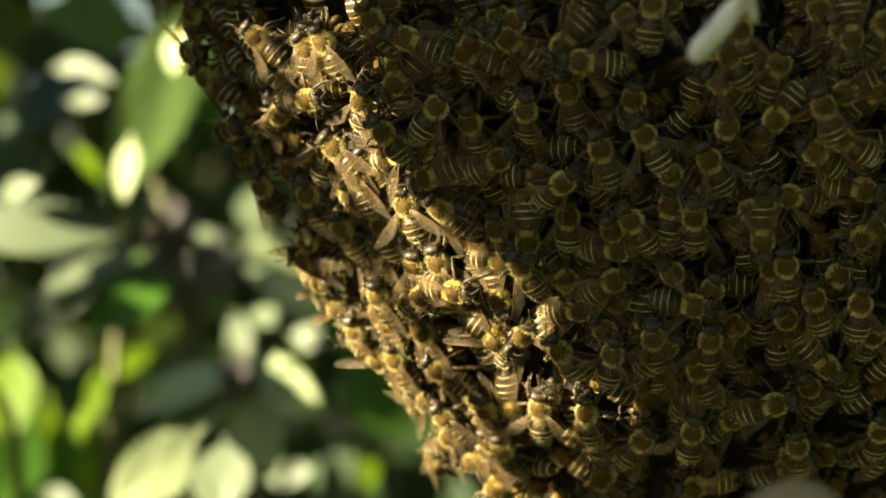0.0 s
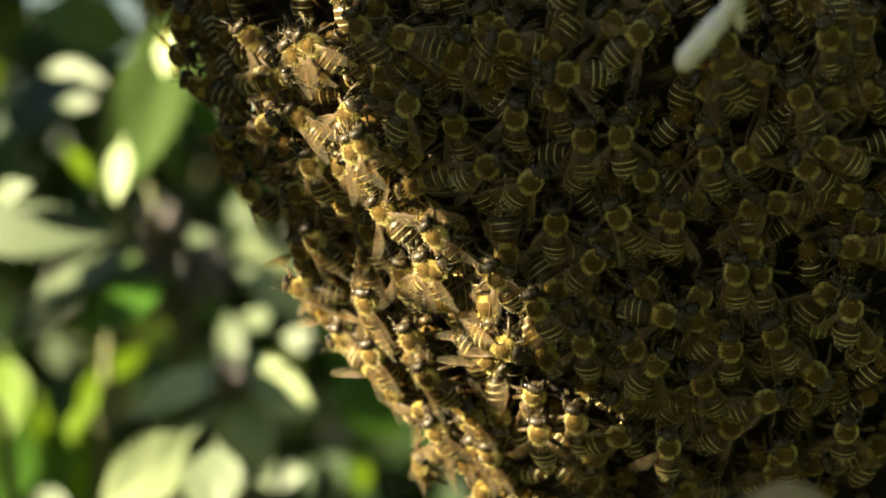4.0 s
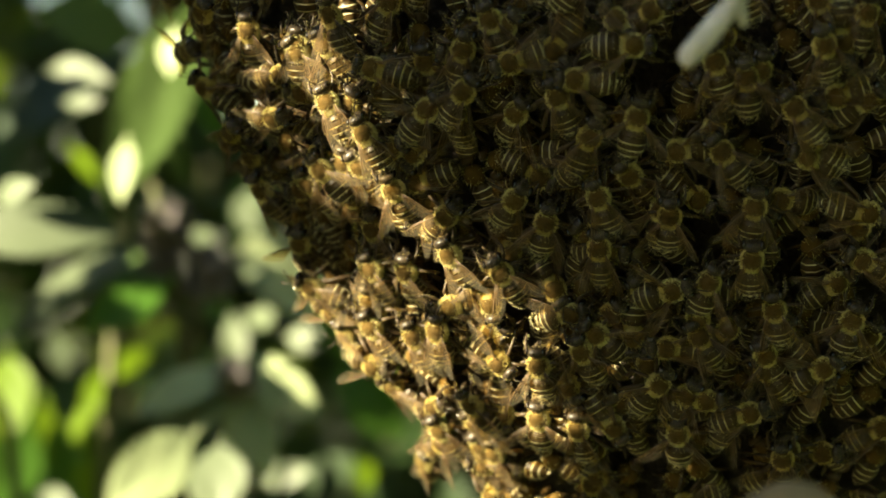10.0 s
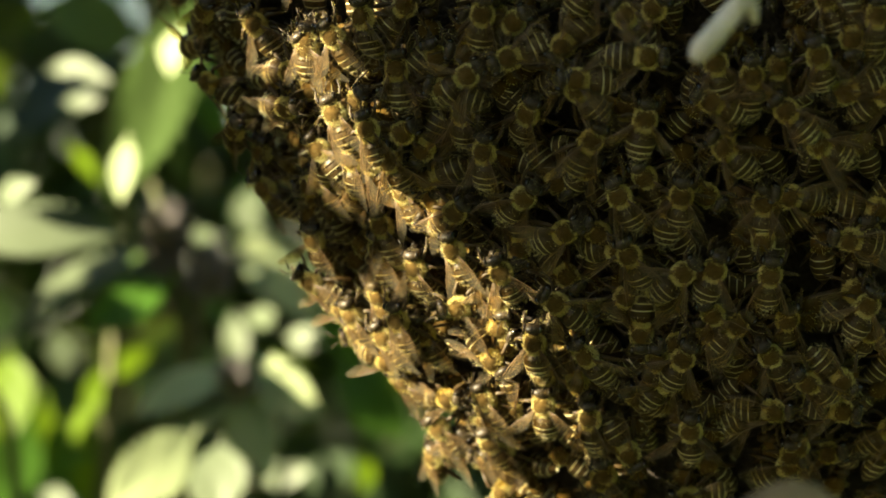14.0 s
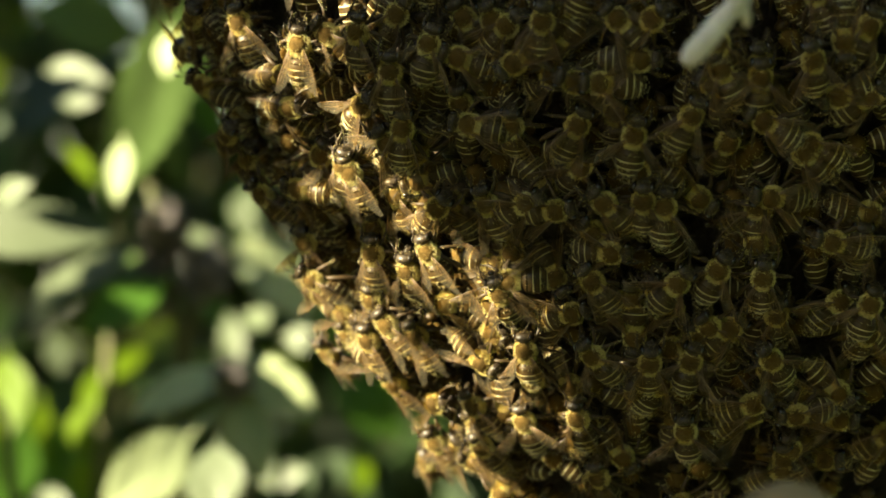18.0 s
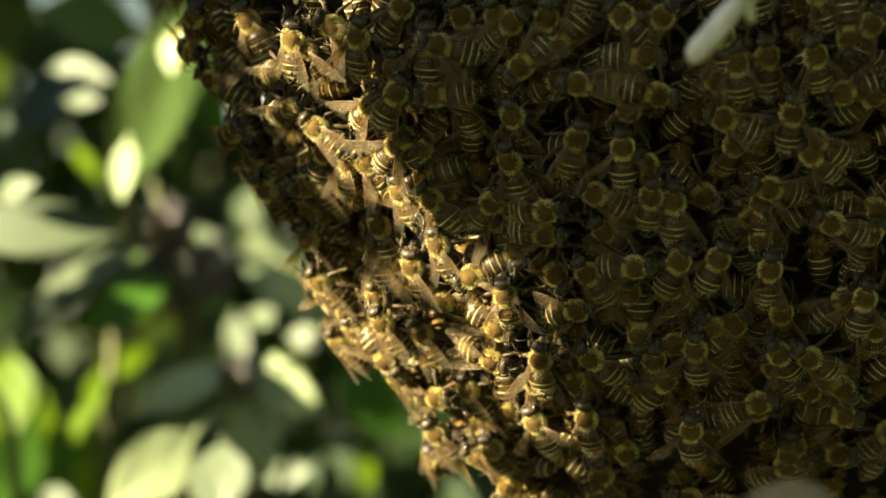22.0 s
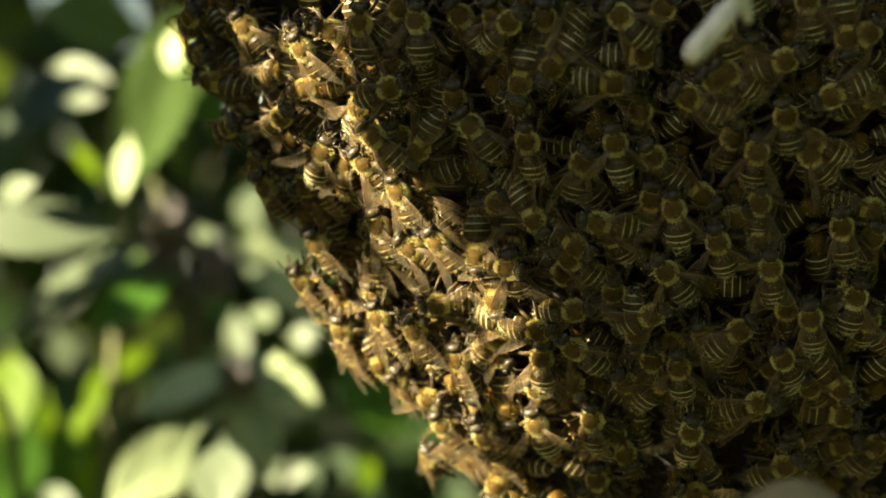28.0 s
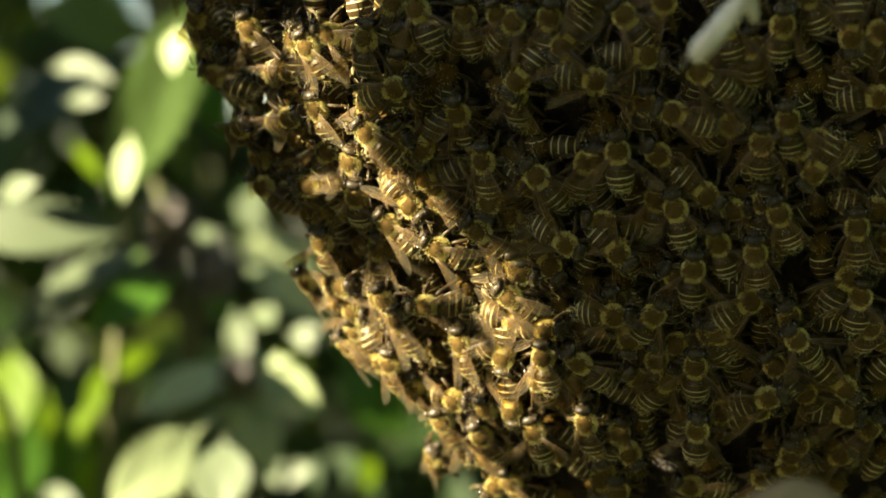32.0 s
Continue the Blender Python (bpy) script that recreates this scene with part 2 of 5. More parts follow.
def thorax_mesh():
    b, rng = Build(), random.Random(7)
    b.ball((0, 0, 0), (1.9, 2.05, 1.75), 20, 14)
    for i, f in enumerate(b.f):
        c = sum((Vector(b.v[q]) for q in f), Vector()) / len(f)
        if 0.55 * c.y / 2.05 + 0.84 * c.z / 1.75 < 0.42:
            b.k[i] = 2
    b.ball((0, -1.6, 0.3), (1.25, 0.5, 0.7), 10, 5, 2)
    b.ball((0, -1.95, -0.25), (0.55, 0.55, 0.55), 8, 5)
    # the collar and flanks of hair, the fringe at the back edge, and a thin brown nap on the bare middle
    b.hairs(rng, 1350, (0, 0, 0), (1.9, 2.05, 1.75), 0.52, lambda d: d.z > -0.6 and 0.55 * d.y + 0.84 * d.z + rng.gauss(0, 0.2) < 0.36, 1, -0.3, 0.036)
    b.hairs(rng, 700, (0, 0, 0), (1.9, 2.05, 1.75), 0.34, lambda d: d.z > 0.1, 3, -0.3, 0.03)
    b.hairs(rng, 260, (0, -1.25, 0.15), (1.5, 0.95, 1.2), 0.5, lambda d: d.y < -0.35 and d.z > -0.3, 1, -0.8, 0.032)
    for s in (-1, 1):
        b.hairs(rng, 90, (s * 1.45, 1.25, 0.55), (0.42, 0.5, 0.42), 0.4, lambda d: d.z > -0.5, 1, 0.1, 0.034)
    return b.mesh("thorax", [BACK, FUZZ, DOWN, NAP], scale=BODY)


def head_mesh():
    b, rng = Build(), random.Random(9)
    b.ball((0, 2.95, -0.15), (1.85, 1.0, 1.5), 18, 11)
    b.ball((0, 3.5, -1.4), (0.75, 0.5, 0.7), 10, 6)
    for x, y, z in ((0, 3.25, 1.22), (-0.32, 2.95, 1.3), (0.32, 2.95, 1.3)):
        b.ball((x, y, z), (0.15, 0.15, 0.15), 6, 4, 2)
    b.tube([(-0.35, 3.6, -1.7), (-0.25, 3.9, -2.4)], [0.22, 0.1], 5)
    b.tube([(0.35, 3.6, -1.7), (0.25, 3.9, -2.4)], [0.22, 0.1], 5)
    b.hairs(rng, 90, (0, 2.95, -0.15), (1.75, 0.95, 1.4), 0.36, lambda d: abs(d.x) < 0.7 and d.y > -0.2, 1, 0.3, 0.025)
    b.hairs(rng, 70, (0, 2.5, 0.2), (1.5, 0.7, 1.3), 0.4, lambda d: d.y < 0 and d.z > 0, 1, 0.1, 0.03)
    return b.mesh("head", [SHELL, FUZZ, EYE_GLOSS], scale=BODY)


def eye_mesh(side):
    b = Build()
    b.ball((side * 1.5, 3.2, -0.1), (0.48, 0.68, 1.12), 10, 6)
    return b.mesh("compound_eye", [EYE_GLOSS], scale=BODY)


def antenna_mesh(side):
    b = Build()
    b.tube([(side * 0.35, 3.75, 0.1), (side * 0.6, 4.5, 0.75), (side * 0.8, 4.9, 0.9), (side * 1.25, 5.6, 0.55), (side * 1.75, 6.3, 0.2)],
           [0.10, 0.09, 0.11, 0.12, 0.08], 5)
    return b.mesh("antenna", [SHELL], scale=BODY)


def leg_mesh(side, pair):
    way = {0: [(0.8, 1.2, -1.1), (2.1, 2.5, -0.5), (2.5, 3.7, -1.7), (2.3, 4.7, -2.5), (2.4, 5.3, -2.6)],
           1: [(1.0, 0.0, -1.2), (2.9, 0.4, -0.5), (4.2, -0.5, -1.6), (5.0, -1.1, -2.4), (5.5, -1.3, -2.6)],
           2: [(0.9, -1.2, -1.1), (2.5, -2.3, -0.6), (3.5, -4.2, -1.5), (4.1, -5.6, -2.3), (4.3, -6.3, -2.5)]}[pair]
    fat = {0: [0.3, 0.34, 0.26, 0.16, 0.08], 1: [0.32, 0.36, 0.3, 0.18, 0.08], 2: [0.34, 0.4, 0.46, 0.26, 0.1]}[pair]
    b = Build()
    b.tube([(side * x, y, z) for x, y, z in way], fat, 7)
    rng = random.Random(3 + pair)
    for k in range(26):
        i = rng.randrange(3)
        p = Vector(way[i]).lerp(Vector(way[i + 1]), rng.random())
        p.x *= side
        w = Vector((rng.gauss(0, 1), rng.gauss(0, 1), rng.gauss(0, 1))).normalized()
        s = w.cross(Vector((0.3, 0.5, 0.8))).normalized() * 0.04
        b.add([p - s + w * 0.2, p + s + w * 0.2, p + w * 0.75], [(0, 1, 2)], 1)
    return b.mesh("leg", [LIMB, FUZZ], scale=BODY)


def wing_mesh(side, length, width, name):
    b, n = Build(), 9
    rows = []
    for i in range(n + 1):
        t = i / n
        lead = -0.10 * width * math.sin(math.pi * t)
        w = width * (math.sin(math.pi * min(1, 0.08 + 0.92 * t ** 0.8) * 0.93) ** 0.75) * (0.35 + 0.65 * min(1, t * 2.2))
        rows.append((-length * t, lead, lead + max(w, 0.12)))
    m = 3
    for z in (0.03, -0.03):
        verts = [(-side * (a + (c - a) * j / m), y, z + 0.16 * math.sin(3.0 * j / m + 0.6 * y) + 0.05 * y * 0.3) for y, a, c in rows for j in range(m + 1)]
        faces = [(i * (m + 1) + j, i * (m + 1) + j + 1, (i + 1) * (m + 1) + j + 1, (i + 1) * (m + 1) + j) for i in range(n) for j in range(m)]
        b.add(verts, faces if (z > 0) == (side > 0) else [f[::-1] for f in faces], 0)

    def line(j0, j1, i0, i1, rad):
        pts = []
        for k in range(4):
            t = k / 3
            i, j = i0 + (i1 - i0) * t, j0 + (j1 - j0) * t
            y, a, c = [float(np.interp(i, range(n + 1), [r[q] for r in rows])) for q in range(3)]
            pts.append((-side * (a + (c - a) * j / m), y, 0.16 * math.sin(3.0 * j / m + 0.6 * y) + 0.015 * y))
        b.tube(pts, [rad] * 3 + [rad * 0.5], 3, 1)

    line(0, 0, 0, n * 0.95, 0.085)
    line(0.5, 0.8, 0.5, n * 0.86, 0.042)
    line(0.9, 1.8, 0.5, n * 0.86, 0.04)
    line(1.5, 2.7, 0.8, n * 0.66, 0.036)
    line(0.1, 1.6, n * 0.55, n * 0.66, 0.032)
    line(0.2, 2.2, n * 0.33, n * 0.47, 0.032)
    return b.mesh(name, [WING, VEIN], scale=BODY)


MESHES = {"thorax": thorax_mesh(), "head": head_mesh(), "abdomen": [abdomen_mesh(0.5), abdomen_mesh(1.7), abdomen_mesh(-0.3)]}
for _s in (-1, 1):
    MESHES["eye", _s], MESHES["antenna", _s] = eye_mesh(_s), antenna_mesh(_s)
    MESHES["fore", _s], MESHES["hind", _s] = wing_mesh(_s, 8.8, 2.25, "forewing"), wing_mesh(_s, 6.0, 1.45, "hindwing")
    for _p in range(3):
        MESHES["leg", _s, _p] = leg_mesh(_s, _p)


def bee(label, splay, belly):
    """A worker bee, its origin in the middle of its thorax, head towards +y, back towards +z. splay: degrees of the two wing pairs."""
    root = new("bee")
    tagged(root, label, "bee", "bees of the swarm")
    part("thorax", MESHES["thorax"], root, "tan-haired thorax with a bare dark middle")
    hd = part("head", MESHES["head"], root)
    part("abdomen", MESHES["abdomen"][belly], root, "dark brown abdomen with pale bands")
    for s in (-1, 1):
        part("compound_eye", MESHES["eye", s], hd, "glossy black eye")
        part("antenna", MESHES["antenna", s], hd)
        open_by = splay[0 if s < 0 else 1]
        w = part("forewing", MESHES["fore", s], root, "clear amber-tinted wing with brown veins")
        w.matrix_basis = pose(s * 1.25 * MM, -0.1 * MM, 1.35 * MM, -7, s * 9, s * open_by)
        w = part("hindwing", MESHES["hind", s], root)
        w.matrix_basis = pose(s * 1.3 * MM, -0.8 * MM, 1.15 * MM, -7, s * 10, s * (open_by + 5))
        for pair in range(3):
            part("leg", MESHES["leg", s, pair], root)
    return root


def herd():
    """One bee of each bearing, to be copied."""
    kinds = {}
    for key, splay, belly, label in (
            ("f", (10, 12), 0, "brown banded honeybee with wings folded flat, clinging to the swarm"),
            ("c", (17, 20), 0, "brown banded honeybee with folded wings, clinging to the swarm"),
            ("h", (35, 30), 1, "brown banded honeybee with half-spread wings, clinging to the swarm"),
            ("w", (50, 45), 0, "brown banded honeybee with wide-spread wings, clinging to the swarm"),
            ("l", (54, 16), 2, "brown banded honeybee with one wing out, clinging to the swarm"),
            ("r", (15, 52), 1, "brown banded honeybee with one wing out, clinging to the swarm")):
        kinds[key] = bee(label, splay, belly)
    return kinds


# ---- ground and the tree that bears the swarm ----


def ground():
    b, n, rng = Build(), 60, random.Random(11)
    xs = [math.copysign(abs(t) ** 3, t) * 60 for t in np.linspace(-1, 1, n)]
    verts = [(x, y, -0.04 + 0.05 * noise.noise(Vector((x * 1.5, y * 1.5, 0))) - 0.02) for y in xs for x in xs]
    b.add(verts, [(j * n + i, j * n + i + 1, (j + 1) * n + i + 1, (j + 1) * n + i) for j in range(n - 1) for i in range(n - 1)])
    tagged(new("ground", b.mesh("ground", [SOIL])), "weedy dark soil under the shrubs", "ground", kind="structure")


ground()


def tree():
    rng = random.Random(12)
    root = new("tree")
    tagged(root, "grey-brown tree whose low branch bears the swarm", "tree")
    root.location = (0.55, 0.32, -0.06)
    b = Build()
    pts = [(0.03 * math.sin(z * 2), 0.02 * math.cos(z * 3), z) for z in np.linspace(0, 2.6, 14)]
    b.tube(pts, [0.13 - 0.018 * z + (0.05 if z < 0.15 else 0) + rng.uniform(-0.006, 0.006) for _, _, z in pts], 18)
    part("trunk", b.mesh("trunk", [BARK]), root)
    b = Build()
    limb = [(0, 0, 1.25), (-0.16, -0.10, 1.34), (-0.34, -0.22, 1.415), (-0.50, -0.28, 1.43), (-0.72, -0.30, 1.47), (-0.95, -0.33, 1.56)]
    b.tube(limb, [0.05, 0.036, 0.029, 0.026, 0.02, 0.01], 14)
    part("branch", b.mesh("branch", [BARK]), root)
    return root


tree()

# ---- a shade-dark filler for the swarm's packed mass, with the bees behind its outer layer ----


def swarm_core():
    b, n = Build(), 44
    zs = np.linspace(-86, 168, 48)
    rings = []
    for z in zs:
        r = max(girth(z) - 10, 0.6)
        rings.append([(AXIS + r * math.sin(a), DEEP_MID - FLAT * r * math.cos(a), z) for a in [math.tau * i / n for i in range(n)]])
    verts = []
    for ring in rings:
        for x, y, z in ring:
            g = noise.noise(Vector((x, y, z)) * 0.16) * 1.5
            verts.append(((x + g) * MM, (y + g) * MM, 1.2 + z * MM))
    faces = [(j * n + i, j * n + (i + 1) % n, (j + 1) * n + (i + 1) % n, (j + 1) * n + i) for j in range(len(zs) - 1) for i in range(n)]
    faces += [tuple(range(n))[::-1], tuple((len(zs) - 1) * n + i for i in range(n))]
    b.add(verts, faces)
    ob = new("swarm", b.mesh("swarm", [SHADE_FILL]))
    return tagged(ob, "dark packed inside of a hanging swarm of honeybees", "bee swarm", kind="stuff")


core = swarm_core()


def inner_bees():
    """The bees all round the mass, one joined mesh: those behind the counted ones, and the far side."""
    rng, b = random.Random(21), Build()
    small = Build()
    small.ball((0, 0, 0), (2.1, 2.1, 1.8), 9, 6, 1)
    small.hairs(random.Random(22), 50, (0, 0, 0), (2.1, 2.1, 1.8), 0.65, lambda d: d.z > -0.3, 3, -0.2, 0.06)
    small.ball((0, 3.0, -0.3), (1.7, 0.9, 1.4), 7, 4, 0)
    rings, slots = [], []
    for k in range(5):
        for q, slot in ((0.0, 0), (0.76, 1), (0.95, 0)):
            f = (k + q) / 5
            r = float(np.interp(f, [0, 0.1, 0.3, 0.5, 0.75, 0.9, 1], [1.1, 2.1, 2.4, 2.3, 1.7, 0.9, 0.2]))
            rings.append((-1.7 - 6.8 * f, -0.3 - 0.6 * f * f, r, r * 0.88))
            slots.append(slot)
    slots.pop()
    small.lathe(rings, 8, [2 if s else 0 for s in slots])
    for s in (-1, 1):
        small.tube([(s * 1, 0, -1), (s * 2.9, 0.4, -0.4), (s * 4.6, -0.8, -2)], [0.3, 0.33, 0.12], 5, 0)
        small.tube([(s * 0.9, -1.2, -1), (s * 2.5, -2.4, -0.5), (s * 3.9, -5, -2)], [0.3, 0.4, 0.14], 5, 0)
    z = -82.0
    while z < 164:
        r = girth(z)
        around = max(5, int(math.tau * r * 0.85 / 7.4))
        for i in range(around):
            a = math.tau * (i + rng.uniform(-0.4, 0.4)) / around
            if math.cos(a) < -0.1 and i % 3:
                continue
            zz = z + rng.uniform(-4, 4)
            rr = girth(zz) - 4.6
            up = Vector((math.sin(a), -math.cos(a) / FLAT * 0.8, (girth(zz - 3) - girth(zz + 3)) / 6)).normalized()
            ctr = Vector((AXIS + rr * math.sin(a), DEEP_MID - FLAT * rr * math.cos(a), zz))
            t = rng.gauss(0, 38)
            side = up.cross(Vector((0, 0, 1))).normalized()
            hd = (up.cross(side) * -math.cos(radians(t)) + side * math.sin(radians(t))).normalized()
            if hd.z < 0 and abs(t) < 90:
                hd = -hd
            rot = Matrix((hd.cross(up), hd, up)).transposed()
            b.add([ctr + rot @ Vector(p) for p in small.v], small.f)
            b.k[-len(small.f):] = small.k
        z += 8.2
    me = b.mesh("bees", [TERGITE, BACK, BAND, FUZZ], scale=MM)
    ob = new("bees", me)
    ob.location = FOOT
    return tagged(ob, "dense layer of brown honeybees deep in the swarm", "bees", kind="stuff")


inner = inner_bees()

# ---- the bees that can be told apart ----
KINDS = herd()
CRAWLERS = []
for _i, _k in enumerate("hwwwcwcchchhwwhhhhccwwcfwhffwwchccwwcwhhwhwchfchhcchfwccccfccccfccchccfchhfchcfccwcccccfccwccccccchccwccffccfffcfffcfhchc"):
    CRAWLERS.append(copy_thing(KINDS[_k], perch(0, 0, 0, 4.0)))

SWAY = [(0, 0.3, 0.2), (0.5, 0.5, 0.3), (1.5, -0.3, -0.2), (2, 0.0, -0.0), (3, -0.6, -0.5), (5.5, -0.1, -0.7), (7, -1.1, -1.5), (8, -2.7, -2.9), (8.5, -1.8, -2.2), (9, -0.3, -0.3), (9.5, -0.5, 0.0), (10, -0.6, -0.2), (11, 0.2, 0.3), (12.5, -0.3, -0.5), (13.5, 0.6, 0.4), (14.5, 1.0, 0.2), (17, -0.8, -1.6), (18, 0.3, -0.1), (18.5, 0.6, 0.0), (20, -0.2, -0.4), (21, 0.4, 0.0), (22.5, 0.3, 0.2), (24, -0.3, -0.2), (25.5, -0.0, 0.3), (28, -0.2, 0.1), (29, 0.2, 0.1), (30, -0.2, -0.1), (31, 0.5, 0.0), (32, 0.4, 0.1)]


def swing(t):
    """How far the breeze has swung the swarm at t, in millimetres."""
    return [float(np.interp(t, [s[0] for s in SWAY], [s[k] for s in SWAY])) for k in (1, 2)]


def stations():
    """Places for the bees that hold on to one spot: evenly strewn over the near face, and a row along its edge."""
    rng, out = random.Random(33), []
    for _ in range(9000):
        u, v = rng.uniform(-58, 92), rng.uniform(-56, 56)
        z = v * 1.06
        if (u * 1.06 - AXIS) / girth(z) < -1.0:
            continue
        if all((u - a) ** 2 + ((v - c) * 0.8) ** 2 > 9.4 ** 2 for a, c in out):
            out.append((u, v))
    for z in np.arange(-52, 58, 5.0):
        u, v = (AXIS - girth(z)) / 1.09, z / 1.09
        if all((u - a) ** 2 + (v - c) ** 2 > 5.0 ** 2 for a, c in out):
            out.append((float(u), float(v)))
    return out


STATIONS = stations()
STAYERS = []
_rng = random.Random(34)
for _u, _v in STATIONS:
    _near_edge = _u * 1.05 - AXIS < -0.8 * girth(_v * 1.05)
    STAYERS.append(copy_thing(KINDS[_rng.choice("ffffcchlr" if _near_edge else "ffccchhhwlr")], perch(_u, _v, 0, 3.0)))
flyer = copy_thing(KINDS["w"], pose(-0.17, 0.02, 1.44))
tagged(flyer, "honeybee with spread wings that flies past the swarm", "bee", "bees of the swarm")
for _k in KINDS.values():
    bpy.data.batch_remove([*_k.children_recursive, _k])

# ---- the twigs before the swarm ----


def white_twig():
    b, rng = Build(), random.Random(41)
    pts = [(58, -66, 215), (55, -72, 180), (52, -80, 135), (49, -87, 88), (46.5, -90, 52), (43.6, -90, 36.6), (41.5, -90, 34.4), (38.8, -90, 31.0), (36.9, -90, 28.9), (36.0, -90, 27.7), (35.6, -90, 27.3)]
    rad = [3.0, 2.8, 2.5, 2.2, 1.8, 1.6, 1.6, 1.75, 1.6, 1.2, 0.5]
    b.tube(pts, [r * rng.uniform(0.9, 1.12) for r in rad], 12)
    b.tube([(43.3, -90, 36.5), (44.6, -89, 34.6), (44.9, -88.5, 33.0)], [1.2, 0.9, 0.5], 9)
    me = b.mesh("twig", [LICHEN], scale=MM)
    ob = new("twig", me)
    ob.location = FOOT
    return tagged(ob, "short broken twig bleached nearly white, before the swarm", "twig")


def dry_stub():
    b, rng = Build(), random.Random(42)
    pts = [(54, -112, -1290), (52, -112, -900), (51, -112, -500), (49, -111, -200), (47.5, -110, -90), (47, -110, -50), (46.6, -110, -40), (46.2, -110, -35.2), (45.7, -110, -32.6), (45.4, -110, -31.4)]
    b.tube(pts, [r * rng.uniform(0.93, 1.1) for r in (13, 13, 13, 13, 13, 12.6, 11.4, 8.6, 5.2, 2.0)], 14)
    ob = new("stake", b.mesh("stake", [DRY], scale=MM))
    ob.location = FOOT + Vector((1.4, 0, -1.3)) * MM
    return tagged(ob, "pale dry wooden stake with a rounded broken tip", "stake")


twig = white_twig()
dry_stub()

# ---- the shrubs behind, and unseen leaf masses added beside ----


def leaf_mesh(length, width, mat, teeth=9, fold=0.25, droop=0.2, blunt=0.75, seed=0):
    """A leaf from its base at the origin along +y, its upper side towards +z, in metres."""
    rng, b, n, m = random.Random(seed), Build(), 2 * teeth + 2, 3
    grid = []
    for i in range(n + 1):
        t = i / n
        w = 0.5 * width * math.sin(math.pi * min(1.0, t ** blunt)) ** 0.8 * (1 + (0.13 if i % 2 else -0.07) * (teeth > 0))
        w = max(w, 0.02 * width)
        zc = -droop * length * t * t
        grid.append([(w * j / m, length * t + (0.25 * abs(w) * abs(j / m) if i < n else 0), zc + fold * abs(w * j / m) + 0.01 * width * math.sin(9 * t + 2 * j + seed)) for j in range(-m, m + 1)])
    k = 2 * m + 1
    for dz in (0.0, -0.0006):
        verts = [(x, y, z + dz) for row in grid for x, y, z in row]
        faces = [(i * k + j, i * k + j + 1, (i + 1) * k + j + 1, (i + 1) * k + j) for i in range(n) for j in range(k - 1)]
        b.add(verts, faces if dz == 0 else [f[::-1] for f in faces])
    b.tube([(0, -0.12 * length, 0.0)] + [(0, length * t, -droop * length * t * t - 0.0006) for t in (0, 0.3, 0.6, 0.9)],
           [0.016 * width + 0.0006, 0.016 * width + 0.0005, 0.012 * width, 0.008 * width, 0.003 * width], 5)
    return b.mesh("leaf", [mat])


def spot(u, v, d):
    """A place d millimetres behind the plane of focus on the line of sight through (u, v)."""
    return FOOT + Vector((u * (1 + d / 500), d, v * (1 + d / 500))) * MM


def leaf_pose(base, tip, face):
    y = (tip - base).normalized()
    z = (face - y * face.dot(y)).normalized()
    return Matrix.Translation(base) @ Matrix((y.cross(z), y, z)).transposed().to_4x4()


SUNWARD, HALF, DIM, SLOPING = Vector((-0.2, -1.0, 0.2)), Vector((0.05, -1.0, 0.25)), Vector((0.25, -1.0, 0.2)), Vector((0.0, -0.9, 0.42))
FACING, UPWARD = Vector((-0.1, -1.0, 0.3)), Vector((-0.1, -0.5, 0.87))
GAPS = []


def shrub(label, leaves, stems, name="mint_plant", flowers=()):
    """A plant of leaves (u, v, to u, to v, width, depth, material, way it faces) and stems."""
    root = new(name)
    tagged(root, label, "plant")
    foot = spot(*stems[0][0])
    root.location = (foot.x, foot.y, -0.05)
    inv = Matrix.Translation(root.location).inverted()
    for k, stem in enumerate(stems):
        b = Build()
        pts = [inv @ spot(*s) for s in stem]
        b.tube(pts, [0.0026 * (1 - 0.6 * i / len(pts)) for i in range(len(pts))], 7)
        part("stem", b.mesh("stem", [STEM]), root, "reddish-green square stem")
    for k, (u, v, u2, v2, w, d, mat, face) in enumerate(leaves):
        base, tip = spot(u, v, d), spot(u2, v2, d - 12)
        if face in (SUNWARD, HALF, DIM, SLOPING):
            GAPS.extend((base.lerp(tip, t), (0.5 * w * (1 + d / 500) + 1.5) * MM) for t in (0.2, 0.5, 0.8))
        ob = part("leaf", leaf_mesh((tip - base).length, w * (1 + d / 500) * MM, mat, fold=0.05, seed=k), root)
        ob.matrix_basis = inv @ leaf_pose(base, tip, face)
    for k, (u, v, d, size) in enumerate(flowers):
        b, rng = Build(), random.Random(60 + k)
        for i in range(46):
            q = Vector((rng.gauss(0, 1), rng.gauss(0, 1), rng.gauss(0, 1.3))).normalized() * size * MM * rng.uniform(0.5, 1)
            p = inv @ spot(u, v, d) + q
            if i % 2:
                b.ball(p, (0.0016, 0.0016, 0.0026), 6, 4, 0)
            else:
                b.tube([p, p + q.normalized() * 0.004, p + q.normalized() * 0.006 + Vector((0, 0, -0.0015))], [0.0012, 0.002, 0.0008], 6, 1)
        part("flower_head", b.mesh("flower_head", [SEPAL, PETAL]), root, "fading mauve flower whorl")
    return root


